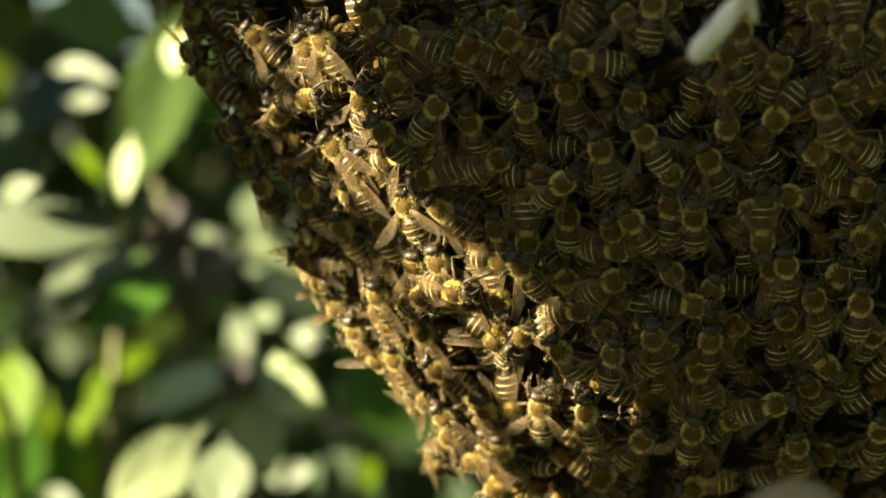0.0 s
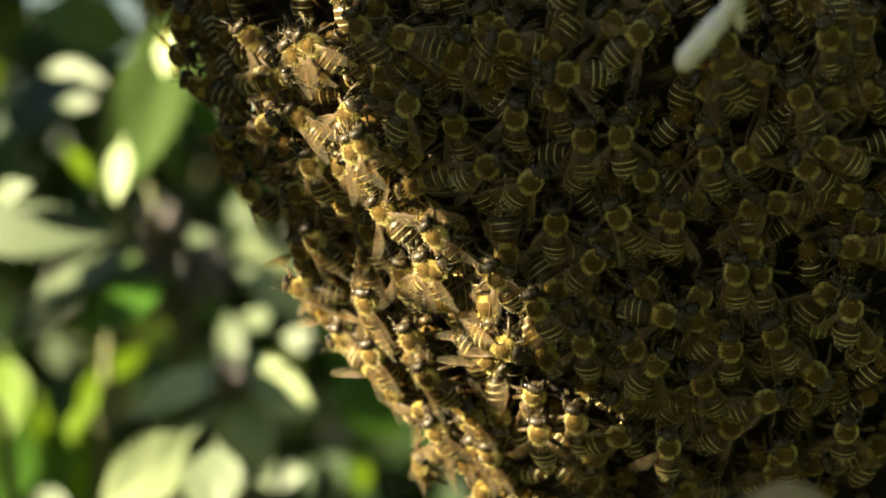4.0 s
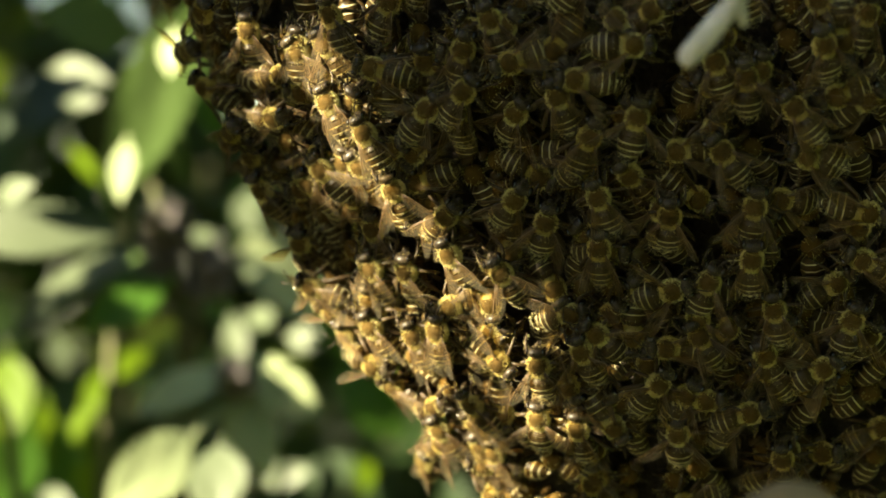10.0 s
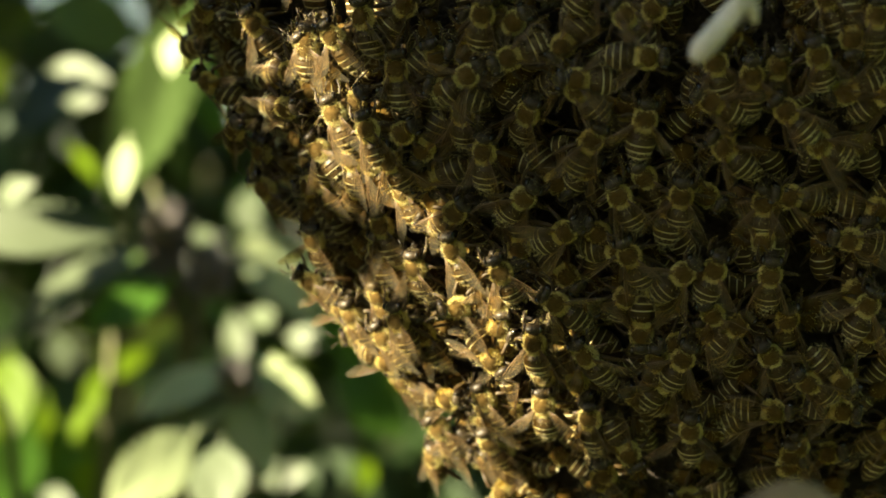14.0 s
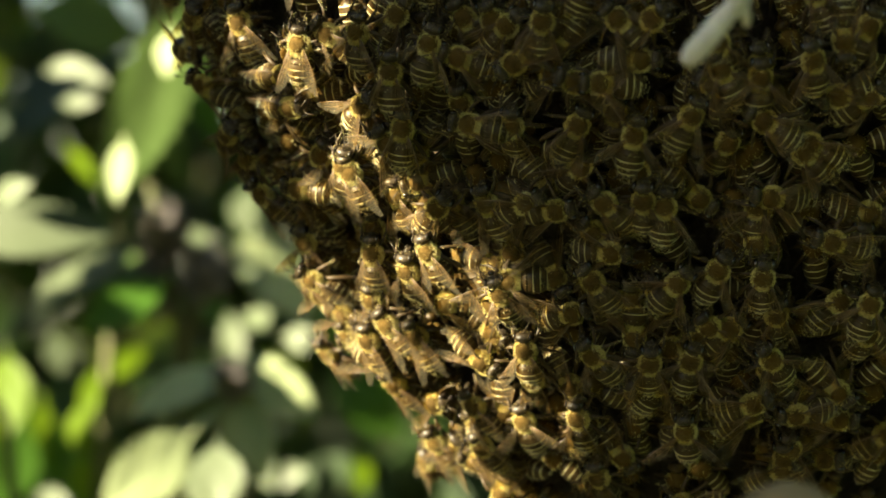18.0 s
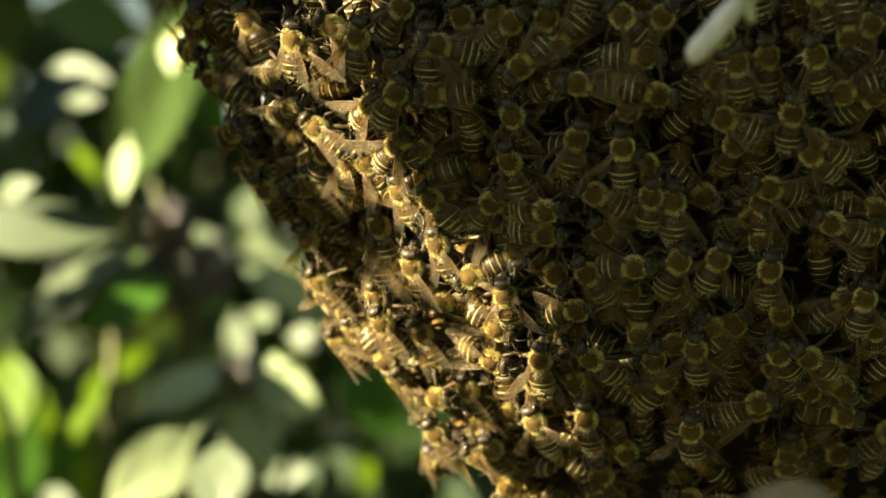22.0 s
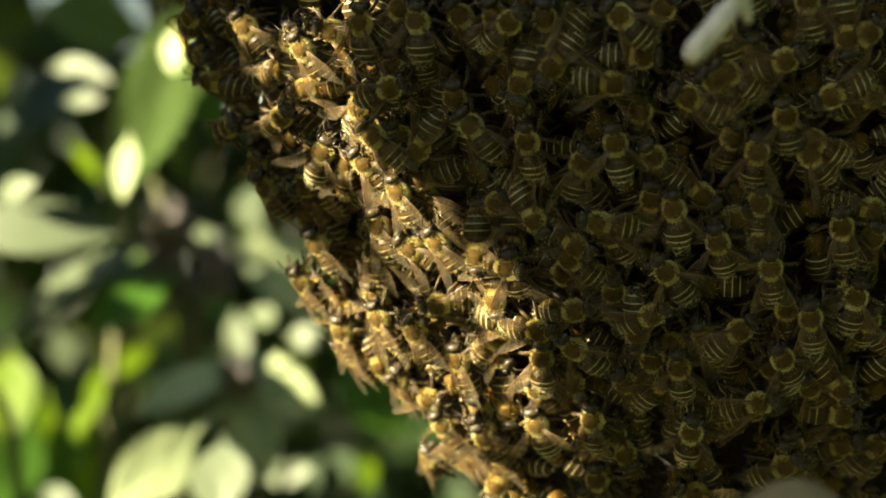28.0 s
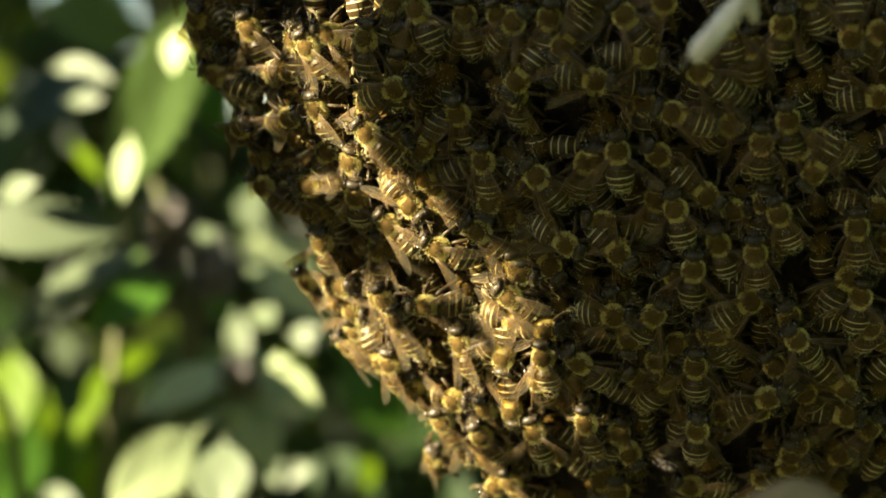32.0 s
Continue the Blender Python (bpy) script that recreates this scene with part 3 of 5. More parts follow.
shrub("tall mint stem with grey-green toothed leaves, dappled by sun", [
    (-59.1, 33.5, -81.8, 22.9, 17.7, 440, MINT_BAKED_LOW, UPWARD),
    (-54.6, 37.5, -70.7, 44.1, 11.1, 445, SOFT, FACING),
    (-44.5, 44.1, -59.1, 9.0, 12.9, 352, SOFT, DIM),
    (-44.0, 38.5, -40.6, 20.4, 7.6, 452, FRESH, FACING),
    (-35.4, 2.2, -21.7, -10.5, 12.6, 480, MINT_BAKED_HIGH, UPWARD),
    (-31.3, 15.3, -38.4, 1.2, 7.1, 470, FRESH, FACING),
    # Five small leaves added to stand for sun patches on the big leaves.
    (-69.9, 32.1, -63.9, 33.4, 3.0, 404, MINT_BAKED_MID, SUNWARD),
    (-65.3, 32.3, -60.6, 30.5, 2.6, 398, MINT_BAKED_MID, SUNWARD),
    (-67.3, 26.3, -62.7, 26.9, 3.0, 390, MINT_BAKED_MID, SUNWARD),
    (-47.9, 38.9, -49.2, 32.9, 4.6, 322, MINT_BAKED_HIGH, SUNWARD),
    (-56.5, 19.3, -58.3, 10.1, 4.4, 322, MINT_BAKED_HIGH, SUNWARD),
    (-66.2, 18.1, -61.8, 13.1, 2.6, 460, LIME, DIM),
], [[(-66, -160, 400), (-62, -60, 400), (-57, 10, 395), (-52, 34, 385), (-46, 60, 350)]])
shrub("flowering mint with grey-green leaves and fading mauve whorls", [
    (-85.9, 3.0, -59.6, 5.4, 10.5, 290, MINT_BAKED_MID, SLOPING),
    (-79.6, 9.2, -74.8, 11.9, 4.4, 284, MINT_BAKED_MID, HALF),
    (-54.8, 0.4, -80.3, -12.2, 9.9, 358, MINT_BAKED_MID, UPWARD),
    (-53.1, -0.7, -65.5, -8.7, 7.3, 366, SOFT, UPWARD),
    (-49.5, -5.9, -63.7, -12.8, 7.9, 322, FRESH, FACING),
    (-34.4, 10.7, -35.8, 4.8, 5.3, 402, MINT_BAKED_MID, SUNWARD),
    (-33.6, 5.0, -31.3, 2.8, 3.4, 404, MINT_BAKED_MID, HALF),
    (-44.7, 3.2, -41.8, 2.0, 3.4, 384, MINT_BAKED_MID, DIM),
    (-35.2, -3.7, -32.2, -4.7, 3.2, 389, MINT_BAKED_MID, DIM),
    (-37.8, -12.0, -36.6, -19.4, 4.6, 392, MINT_BAKED_MID, SUNWARD),
    (-34.6, -11.4, -30.7, -12.6, 4.4, 396, MINT_BAKED_MID, DIM),
    (-27.5, -15.4, -22.1, -16.5, 4.2, 410, MINT_BAKED_MID, SUNWARD),
    (-69.1, -15.4, -67.9, -20.7, 4.8, 414, MINT_BAKED_MID, DIM),
    (-45.5, -5.9, -38.4, -12.0, 6.1, 470, FRESH, FACING),
], [[(-48, -170, 400), (-46, -80, 385), (-46, -20, 372), (-49, 2, 366), (-52, 12, 366)], [(-46, -20, 372), (-43, -8, 376), (-41, -2, 384)]],
    flowers=[(-50.3, 4.2, 362, 4.6), (-48.5, -1.1, 366, 4.6), (-42.3, -3.7, 366, 4.2), (-52.4, -7.1, 360, 3.8)])
shrub("mint shoot with dark grey-green leaves, the lower ones sunlit", [
    (-37.6, -21.6, -55.4, -26.7, 10.9, 328, MINT_BAKED_HIGH, UPWARD),
    (-36.6, -19.8, -23.1, -28.9, 8.9, 332, MINT_BAKED_HIGH, FACING),
    (-38.2, -24.9, -55.4, -36.4, 11.3, 326, MINT_BAKED_HIGH, UPWARD),
    (-37.9, -24.9, -30.5, -39.0, 9.3, 330, MINT_BAKED_HIGH, UPWARD),
    (-44.7, -33.4, -59.4, -45.5, 11.0, 288, MINT_BAKED_HIGH, DIM),
    (-39.6, -35.0, -41.2, -46.8, 10.5, 284, MINT_BAKED_MID, SUNWARD),
    (-31.7, -41.3, -25.3, -39.4, 4.8, 392, MINT_BAKED_MID, HALF),
    # This leaf gets the shade-dark colour to keep it dim.
    (-24.8, -39.2, -12.7, -43.5, 9.6, 472, SHADE_LEAF, FACING),
    (-18.2, -20.1, -7.6, -32.7, 9.6, 476, FRESH, FACING),
    (-22.3, -5.9, -14.2, -20.1, 8.6, 482, FRESH, FACING),
], [[(-36, -170, 360), (-37, -80, 352), (-38, -40, 345), (-37.5, -21, 330)]],
    # This small whorl is added to stand for the pinkish stem node.
    flowers=[(-37.6, -23.3, 326, 2.2)])
shrub("yellow-green young shoots glowing in the sun", [
    (-77.6, -19.0, -79.2, -33.2, 10.5, 420, LIME, SUNWARD),
    (-52.8, -17.8, -61.4, -22.9, 4.2, 440, LIME, SUNWARD),
    (-59.8, -21.3, -64.1, -28.9, 4.6, 442, LIME, SUNWARD),
    (-63.7, -27.7, -63.4, -35.6, 6.3, 436, LIME, SUNWARD),
    (-70.9, -27.3, -71.7, -39.7, 4.8, 440, LIME, DIM),
    (-74.3, -30.7, -81.3, -46.8, 11.6, 432, FRESH, DIM),
    (-66.2, -30.2, -68.2, -45.3, 7.3, 462, FRESH, FACING),
    (-58.1, -35.7, -64.2, -45.8, 7.9, 446, LIME, DIM),
    (-71.5, -43.7, -67.5, -45.1, 3.6, 426, MINT_BAKED_MID, HALF),
    (-14.2, -36.6, -13.7, -42.3, 4.0, 430, LIME, DIM),
], [[(-70, -170, 360), (-72, -80, 350), (-78, -30, 335), (-86, -18, 330)], [(-72, -80, 350), (-52, -64, 430), (-15, -42, 436)]], name="young_shoot")


def thicket(name, label, seed, count, box, mats, size, open_at=None, lean=None):
    """A mass of leaves on fine shoots, too many to count, that closes the view or screens the sun."""
    rng, b = random.Random(seed), Build()
    for _ in range(count):
        p = Vector([rng.uniform(lo, hi) for lo, hi in box])
        ln = rng.uniform(*size)
        y = Vector((rng.gauss(0, 1), rng.gauss(0, 1), rng.gauss(-0.3, 0.7))).normalized()
        face = Vector((rng.gauss(0, 0.6), rng.gauss(-0.3, 0.6), 1)) if lean is None else (lean + Vector((rng.gauss(0, 0.5), rng.gauss(0, 0.5), rng.gauss(0, 0.5))))
        z = (face - y * face.dot(y)).normalized()
        x = y.cross(z)
        w = ln * rng.uniform(0.45, 0.62)
        pts = []
        for t, h in ((0, 0.02), (0.18, 0.62), (0.36, 0.96), (0.55, 0.94), (0.78, 0.55), (1.0, 0.01)):
            c = p + y * ln * t - z * ln * 0.16 * t * t
            pts += [c - x * w * 0.5 * h + z * w * 0.14 * h, c - z * 0.0, c + x * w * 0.5 * h + z * w * 0.14 * h]
        foot = p + Vector((rng.gauss(0, 0.01), rng.gauss(0, 0.01), -0.6 * ln))
        if open_at is not None and any(open_at(p.lerp(foot, t)) for t in (0.25, 0.5, 0.75, 1.0)):
            continue
        if open_at is not None and any(open_at(q) or open_at((q + r) / 2) for q, r in zip(pts, pts[3:] + pts[:3])):
            continue
        b.add(pts, [(3 * i + j, 3 * i + j + 1, 3 * i + j + 4, 3 * i + j + 3) for i in range(5) for j in (0, 1)], rng.randrange(len(mats)))
        b.tube([foot, p], [0.0014, 0.0008], 3, len(mats))
    return tagged(new(name, b.mesh(name, [*mats, STEM])), label, "foliage", kind="stuff")


# Dark backing leaves: the shade between the plants is in their colour.
thicket("foliage", "mixed green leaves of the shrubs close behind the swarm", 71, 200, [(-0.34, 0.42), (0.54, 0.80), (0.82, 1.55)], [SHADE_LEAF], (0.03, 0.065))
thicket("hedge", "deep green hedge closing the view behind the shrubs", 72, 5200, [(-0.75, 1.1), (1.1, 1.6), (0.4, 1.75)], [SHADE_LEAF], (0.06, 0.12))
# Unseen hedges, added to cut the sky light from the right and front.
thicket("hedge", "deep green hedge beside the path", 73, 3600, [(0.55, 1.3), (-1.6, 0.9), (0.0, 2.5)], [SHADE_LEAF, SHADE_LEAF, FRESH], (0.07, 0.13))
thicket("hedge", "deep green hedge on the near side of the path", 74, 5200, [(-0.75, 1.8), (-2.0, -1.4), (0.0, 2.4)], [SHADE_LEAF, SHADE_LEAF, FRESH], (0.08, 0.14))

# Unseen canopy, added to cut the sky light from above.
thicket("foliage", "leafy crown of the tree overhead", 77, 1900, [(0.05, 1.5), (-1.4, 0.15), (1.75, 2.3)], [SHADE_LEAF, SHADE_LEAF, FRESH], (0.07, 0.13))

# unseen leaf screens added towards the sun, gaps cut to light swarm and leaves
ACROSS = Vector((SUN.y, -SUN.x, 0)).normalized()
RISE = ACROSS.cross(SUN).normalized()
if RISE.z < 0:
    RISE = -RISE
GAP_AT = [(p.dot(ACROSS), p.dot(RISE), r) for p, r in GAPS]


def shadow_line(points):
    """The outline of a gap, seen along the sun's rays, that lights the face of the swarm within those places."""
    out = []
    for u, v in points:
        p = FOOT + cling(u, v, 5.5)[0] * MM
        out.append((p.dot(ACROSS), p.dot(RISE)))
    return out


CREST = shadow_line([(-33.2, 58.7), (-29.4, 44.5), (-26.7, 38.5), (-23.9, 31.4), (-20.1, 24.3), (-16.9, 17.3), (-12.5, 10.2), (-8.0, 4.1), (-6.5, -2.9), (-3.0, -7.5), (3.0, -9.5), (11.0, -16.0), (14.7, -15.6), (13.2, -10.5), (7.0, -6.5), (2.2, -1.4), (-2.0, 4.8), (-6.8, 11.0), (-11.7, 18.3), (-17.1, 26.4), (-21.6, 34.4), (-24.4, 44.5), (-27.2, 58.7)])
FLANK = shadow_line([(-26.7, -9.5), (-12.0, -11.5), (-7.0, -16.1), (-4.9, -22.1), (0.6, -27.7), (6.2, -36.3), (13.7, -44.5), (17.8, -53.4)])
FLANK += [(a + 0.05, c) for a, c in FLANK[::-1]]
HEADS = shadow_line([(11.0, -21.0), (16.0, -20.5), (20.5, -24.5), (22.0, -35.0), (15.8, -35.5), (13.4, -27.0)])
FLECKS = shadow_line([(-38.3, 29.4), (-29.4, 10.7), (-34.0, 21.3), (-25.2, 4.6), (-24.2, -6.3)])
EDGE = shadow_line([(-40.0, 40.0), (-36.5, 33.0), (-37.0, 25.0), (-32.0, 16.0), (-30.5, 20.0), (-28.0, 14.0), (-27.0, 8.0), (-23.0, 0.0), (-26.0, 18.0), (-38.0, 46.0)])
GAP_AT += [(a, c, 0.4 * MM) for a, c in FLECKS] + [(a, c, 1.1 * MM) for a, c in EDGE]
OPENINGS = [(o, min(a for a, _ in o), max(a for a, _ in o), min(c for _, c in o), max(c for _, c in o)) for o in (CREST, FLANK, HEADS)]


def sun_gap(q):
    a, c = q.dot(ACROSS), q.dot(RISE)
    for o, a0, a1, c0, c1 in OPENINGS:
        if a0 < a < a1 and c0 < c < c1:
            inside = False
            for (ax, cx), (ay, cy) in zip(o, o[1:] + o[:1]):
                if (cx > c) != (cy > c) and a < ax + (ay - ax) * (c - cx) / (cy - cx):
                    inside = not inside
            if inside:
                return True
    return any((a - x) ** 2 + (c - y) ** 2 < r * r for x, y, r in GAP_AT)


# Four unseen screens: leaves are left out wherever sun should pass.
_mid = FOOT + SUN * 0.31
thicket("shrub", "leafy shrub towards the low sun, pierced by gaps", 75, 7200,
        [(_mid.x - 0.03, _mid.x + 0.03), (-0.31, 0.56), (1.0, 1.46)], [SHADE_LEAF, FRESH, SOFT, MINT_BAKED_HIGH], (0.018, 0.036), sun_gap, SUN)
thicket("shrub", "dense young growth of the shrub towards the sun", 78, 5600,
        [(_mid.x - 0.02, _mid.x + 0.02), (-0.30, 0.02), (1.20, 1.44)], [SHADE_LEAF, FRESH, SOFT, MINT_BAKED_HIGH], (0.008, 0.015), sun_gap, SUN)
thicket("shrub", "fine shoots of the shrub towards the sun", 79, 5000,
        [(_mid.x - 0.02, _mid.x + 0.02), (0.16, 0.44), (1.08, 1.44)], [SHADE_LEAF, FRESH, SOFT, MINT_BAKED_HIGH], (0.008, 0.015), sun_gap, SUN)
thicket("shrub", "tall leafy shrub towards the low sun", 76, 2700,
        [(_mid.x - 0.5, _mid.x - 0.3), (-0.56, 1.3), (0.85, 1.68)], [SHADE_LEAF, FRESH, MINT_BAKED_HIGH], (0.05, 0.09), lambda q: sun_gap(q) or abs(q.dot(RISE) - FOOT.dot(RISE)) < 0.13 and -0.12 < q.dot(ACROSS) - FOOT.dot(ACROSS) < 0.62, SUN)

# ---- what moves ----


def motions():
    walk(core, [(t, Matrix.Translation(Vector((swing(t)[0], 0, swing(t)[1])) * MM)) for t, _, _ in SWAY])
    for still in (inner, twig):
        walk(still, [(t, Matrix.Translation(FOOT + Vector((swing(t)[0], 0, swing(t)[1])) * MM)) for t, _, _ in SWAY])
    # one bee leaves the branch, darts past the face of the swarm and lands on the stake
    head, back = Vector((-0.32, 0, -0.95)).normalized(), Vector((0, -1, 0))
    turn = Matrix((head.cross(back), head, back)).transposed().to_4x4()
    walk(flyer, [(t, Matrix.Translation(p) @ turn) for t, p in (
        (0, (-0.17, 0.017, 1.436)), (16.6, (-0.17, 0.017, 1.436)), (16.75, (-0.14, 0.0, 1.40)), (16.9, (0.018, -0.006, 1.285)),
        (16.95, (0.004, -0.005, 1.244)), (17.0, (-0.0105, -0.004, 1.2035)), (17.05, (-0.025, -0.006, 1.163)), (17.1, (-0.036, -0.02, 1.12)),
        (17.3, (0.01, -0.09, 0.98)), (17.5, (0.0445, -0.127, 0.92)), (32, (0.0445, -0.127, 0.92)))])
    beat = sorted({s[0] for s in SWAY} | {4.5, 15.5, 26.5})

    def crawl(k, rows):
        """Rows of seconds, place on the swarm and turn: the bee walks between them, and slips under the others before and after."""
        rng = random.Random(500 + k)
        roll, pitch, lift = rng.uniform(-14, 14), rng.uniform(4, 20), rng.uniform(5.0, 6.4)
        first, last = rows[0][0], rows[-1][0]
        poses = []
        for t in sorted(set(beat) | {r[0] for r in rows}):
            u, v, h = [float(np.interp(t, [r[0] for r in rows], [r[q] for r in rows])) for q in (1, 2, 3)]
            under = min(1.0, max(first - t, t - last, 0) / 4.0)
            du, dv = swing(t)
            poses.append((t, perch(u + du, v + dv, h + 3 * math.sin(2.3 * t + k), lift - 4.0 * under, roll, pitch)))
        walk(CRAWLERS[k], poses)

    crawl(0, [(0, 13.1, -3.6, -31), (2, 12.2, -3.6, -31), (3.5, 10.9, -4.6, -31), (5.5, 11.7, -3.9, -31), (6.5, 11.2, -4.7, -31), (8, 11.5, -5.1, -30), (10, 11.1, -4.1, -29), (11.5, 9.6, -4.2, -28), (12.5, 9.4, -4.8, -28), (14, 9.5, -4.5, -26), (14.5, 10.3, -4.0, -25), (16.5, 8.6, -5.7, -21), (17, 9.2, -6.8, -20), (18.5, 11.2, -8.2, -18), (20, 10.8, -8.9, -15), (21, 10.3, -8.4, -13), (22, 10.6, -8.6, -11), (23, 10.0, -5.1, -12), (23.5, 9.9, -4.5, -13), (25.5, 9.6, -4.4, -14), (27.5, 12.3, -3.6, -16)])
    crawl(1, [(11, 28.1, -15.0, -45), (12, 24.3, -11.9, -45), (12.5, 23.3, -10.7, -45), (13, 22.7, -10.6, -45), (13.5, 21.3, -10.9, -49), (14, 19.5, -10.1, -53), (14.5, 18.5, -8.1, -57), (21.5, 5.8, -2.8, -113), (22, 4.8, -5.1, -117), (27.5, 5.7, -2.8, -192), (31, 7.4, 8.1, -168)])
    crawl(2, [(0, 16.4, -28.9, -7), (1, 14.8, -30.0, -7), (1.5, 14.6, -30.0, -7), (2.5, 16.2, -30.3, -7), (3.5, 18.1, -31.7, -7), (5.5, 19.0, -33.7, -7), (7, 19.6, -32.8, -7), (7.5, 19.1, -32.2, -7), (8.5, 18.1, -33.2, -6), (9, 18.3, -32.6, -6), (10, 17.7, -30.1, -6), (12, 17.2, -28.1, -5), (13.5, 17.8, -28.5, -6), (14, 17.1, -28.2, -7), (14.5, 15.5, -28.4, -9), (16.5, 12.7, -30.8, -13), (17, 12.6, -30.3, -15), (18.5, 16.0, -30.7, -18), (19.5, 16.6, -31.1, -21), (22.5, 15.9, -31.4, -26), (24.5, 16.2, -30.9, -23), (25.5, 16.2, -31.8, -21), (30, 17.0, -31.7, -18), (32, 15.4, -33.1, -18)])
    crawl(3, [(10, 44.1, -26.0, 31), (10.5, 42.2, -23.8, 31), (11, 41.0, -22.7, 31), (12, 40.7, -21.9, 31), (13, 41.3, -19.6, 31), (14, 42.0, -20.0, 27), (14.5, 43.2, -18.8, 25), (16.5, 45.2, -19.7, 17), (17, 44.8, -19.3, 16), (18, 44.5, -19.9, 12), (19.5, 45.0, -18.7, 6), (22.5, 44.4, -18.4, -4), (23.5, 43.7, -18.7, -4), (24.5, 43.5, -20.0, -4), (25, 43.3, -19.7, -4), (25.5, 41.8, -17.9, -4), (27.5, 42.2, -21.5, -4), (29.5, 41.4, -21.7, -4), (30.5, 41.9, -23.2, -4), (32, 44.2, -21.5, -4)])
    crawl(4, [(0, 32.8, 4.6, -30), (1, 34.6, 5.3, -30), (2, 33.7, 5.6, -30), (3, 33.9, 5.8, -30), (3.5, 33.2, 5.9, -30), (5.5, 30.8, 9.4, -31), (7, 30.1, 9.9, -29), (8, 29.1, 11.6, -27), (8.5, 28.7, 11.7, -26), (9.5, 28.1, 9.9, -25), (10, 28.4, 9.4, -24), (12.5, 29.3, 10.1, -19), (13.5, 30.5, 8.8, -21), (14.5, 30.5, 9.4, -27), (16.5, 31.1, 9.0, -38), (17.5, 29.9, 8.0, -44), (18.5, 28.5, 8.8, -48), (19.5, 27.7, 9.0, -51), (20.5, 28.2, 8.4, -54), (21, 28.1, 9.0, -56), (21.5, 27.1, 10.2, -57), (22.5, 26.7, 8.3, -60), (24, 28.3, 6.2, -65), (25, 27.5, 5.9, -68), (25.5, 28.3, 5.2, -69), (27.5, 28.0, 6.1, -75), (28, 27.7, 4.3, -75)])
    crawl(5, [(8, 47.2, -7.8, 21), (11.5, 48.9, -4.1, 21), (12, 48.7, -4.5, 21), (13, 48.9, -3.9, 21), (14.5, 47.1, -4.3, 22), (17, 48.5, -3.2, 24), (18, 49.4, -3.7, 25), (19, 49.1, -2.7, 26), (20, 49.5, -2.5, 27), (21.5, 48.9, -1.8, 28), (22.5, 48.4, -2.6, 25), (24, 47.5, -2.4, 13), (25, 48.4, -2.5, 6), (27.5, 50.3, 0.5, -13), (28, 49.0, 0.8, -13), (29, 49.1, 1.1, -13), (30.5, 48.3, 0.5, -13)])
    crawl(6, [(12.5, 67.7, -21.3, 127), (13.5, 68.9, -22.5, 127), (14.5, 70.8, -25.1, 127)])
    crawl(7, [(10.5, 47.5, -26.7, 86), (11, 49.6, -26.4, 86), (12.5, 51.9, -27.1, 86), (14, 58.1, -29.2, 83), (14.5, 61.6, -30.0, 82), (17.5, 55.3, -27.1, 73), (18.5, 55.9, -27.9, 70), (20, 55.9, -28.2, 65), (23, 55.6, -27.8, 61), (25.5, 55.6, -28.4, 66), (32, 57.0, -27.0, 70)])
    crawl(8, [(0, 52.1, 38.6, -18), (3.5, 52.5, 37.8, -18), (5.5, 48.2, 34.9, -18), (7.5, 48.5, 33.8, -18), (8, 48.7, 32.8, -18), (8.5, 49.4, 32.6, -18), (9, 49.8, 33.3, -18), (10, 49.3, 33.7, -18), (11.5, 49.4, 31.0, -18), (12.5, 49.4, 32.6, -17), (13.5, 48.3, 32.3, -17), (14.5, 47.6, 33.4, -17), (16.5, 49.2, 36.0, -17), (17.5, 48.9, 36.6, -17), (19, 50.4, 37.5, -17), (21, 49.5, 38.1, -17), (22.5, 49.3, 37.8, -17), (27.5, 49.8, 39.1, -17), (31, 50.6, 39.1, -17), (32, 49.7, 39.4, -17)])
    crawl(9, [(10.5, 4.2, 35.9, 11), (11, 5.0, 39.4, 11), (11.5, 4.9, 41.4, 11), (12.5, 2.8, 41.0, 11), (13, 3.3, 41.1, 11), (14, 6.2, 41.6, 10), (18, 18.0, 40.8, 5)])
    crawl(10, [(5.5, 21.4, 5.3, 1), (7.5, 21.4, 6.3, 1), (9.5, 18.8, 5.1, 1), (11, 19.4, 4.7, 25), (12, 20.7, 6.0, 40), (13, 20.9, 3.0, 56), (13.5, 21.2, 2.5, 58), (16.5, 18.0, 3.9, 70), (17.5, 19.7, 7.4, 74), (19, 21.6, 6.7, 80), (20, 19.7, 6.2, 84), (21.5, 17.8, 2.4, 90), (25, 17.5, 1.9, 104), (25.5, 17.8, 1.4, 106), (31, 30.3, -1.0, 128)])
    crawl(11, [(0, -13.4, 40.5, -27), (1, -12.9, 40.1, -27), (3, -14.0, 40.2, -27), (3.5, -13.6, 39.9, -27), (5.5, -14.0, 42.4, -27), (6, -15.0, 41.5, -27), (7.5, -15.4, 42.3, -23), (9, -18.2, 42.0, -19), (10, -19.3, 41.9, -17), (10.5, -18.8, 41.7, -16), (11.5, -14.4, 40.7, -13), (12.5, -15.8, 40.2, -11), (14.5, -15.2, 41.2, -6), (16.5, -16.5, 41.7, -2), (17, -15.3, 40.0, -1), (17.5, -14.7, 39.0, 0), (19, -15.6, 38.6, 4), (21, -13.8, 37.7, 8), (22, -15.6, 37.5, 10), (23, -16.1, 37.2, 8), (25, -16.1, 38.3, 2), (27.5, -14.6, 39.8, -5), (29, -15.1, 40.1, 4), (30, -14.7, 39.0, 4), (31, -13.5, 37.4, 4), (32, -14.7, 37.0, 4)])
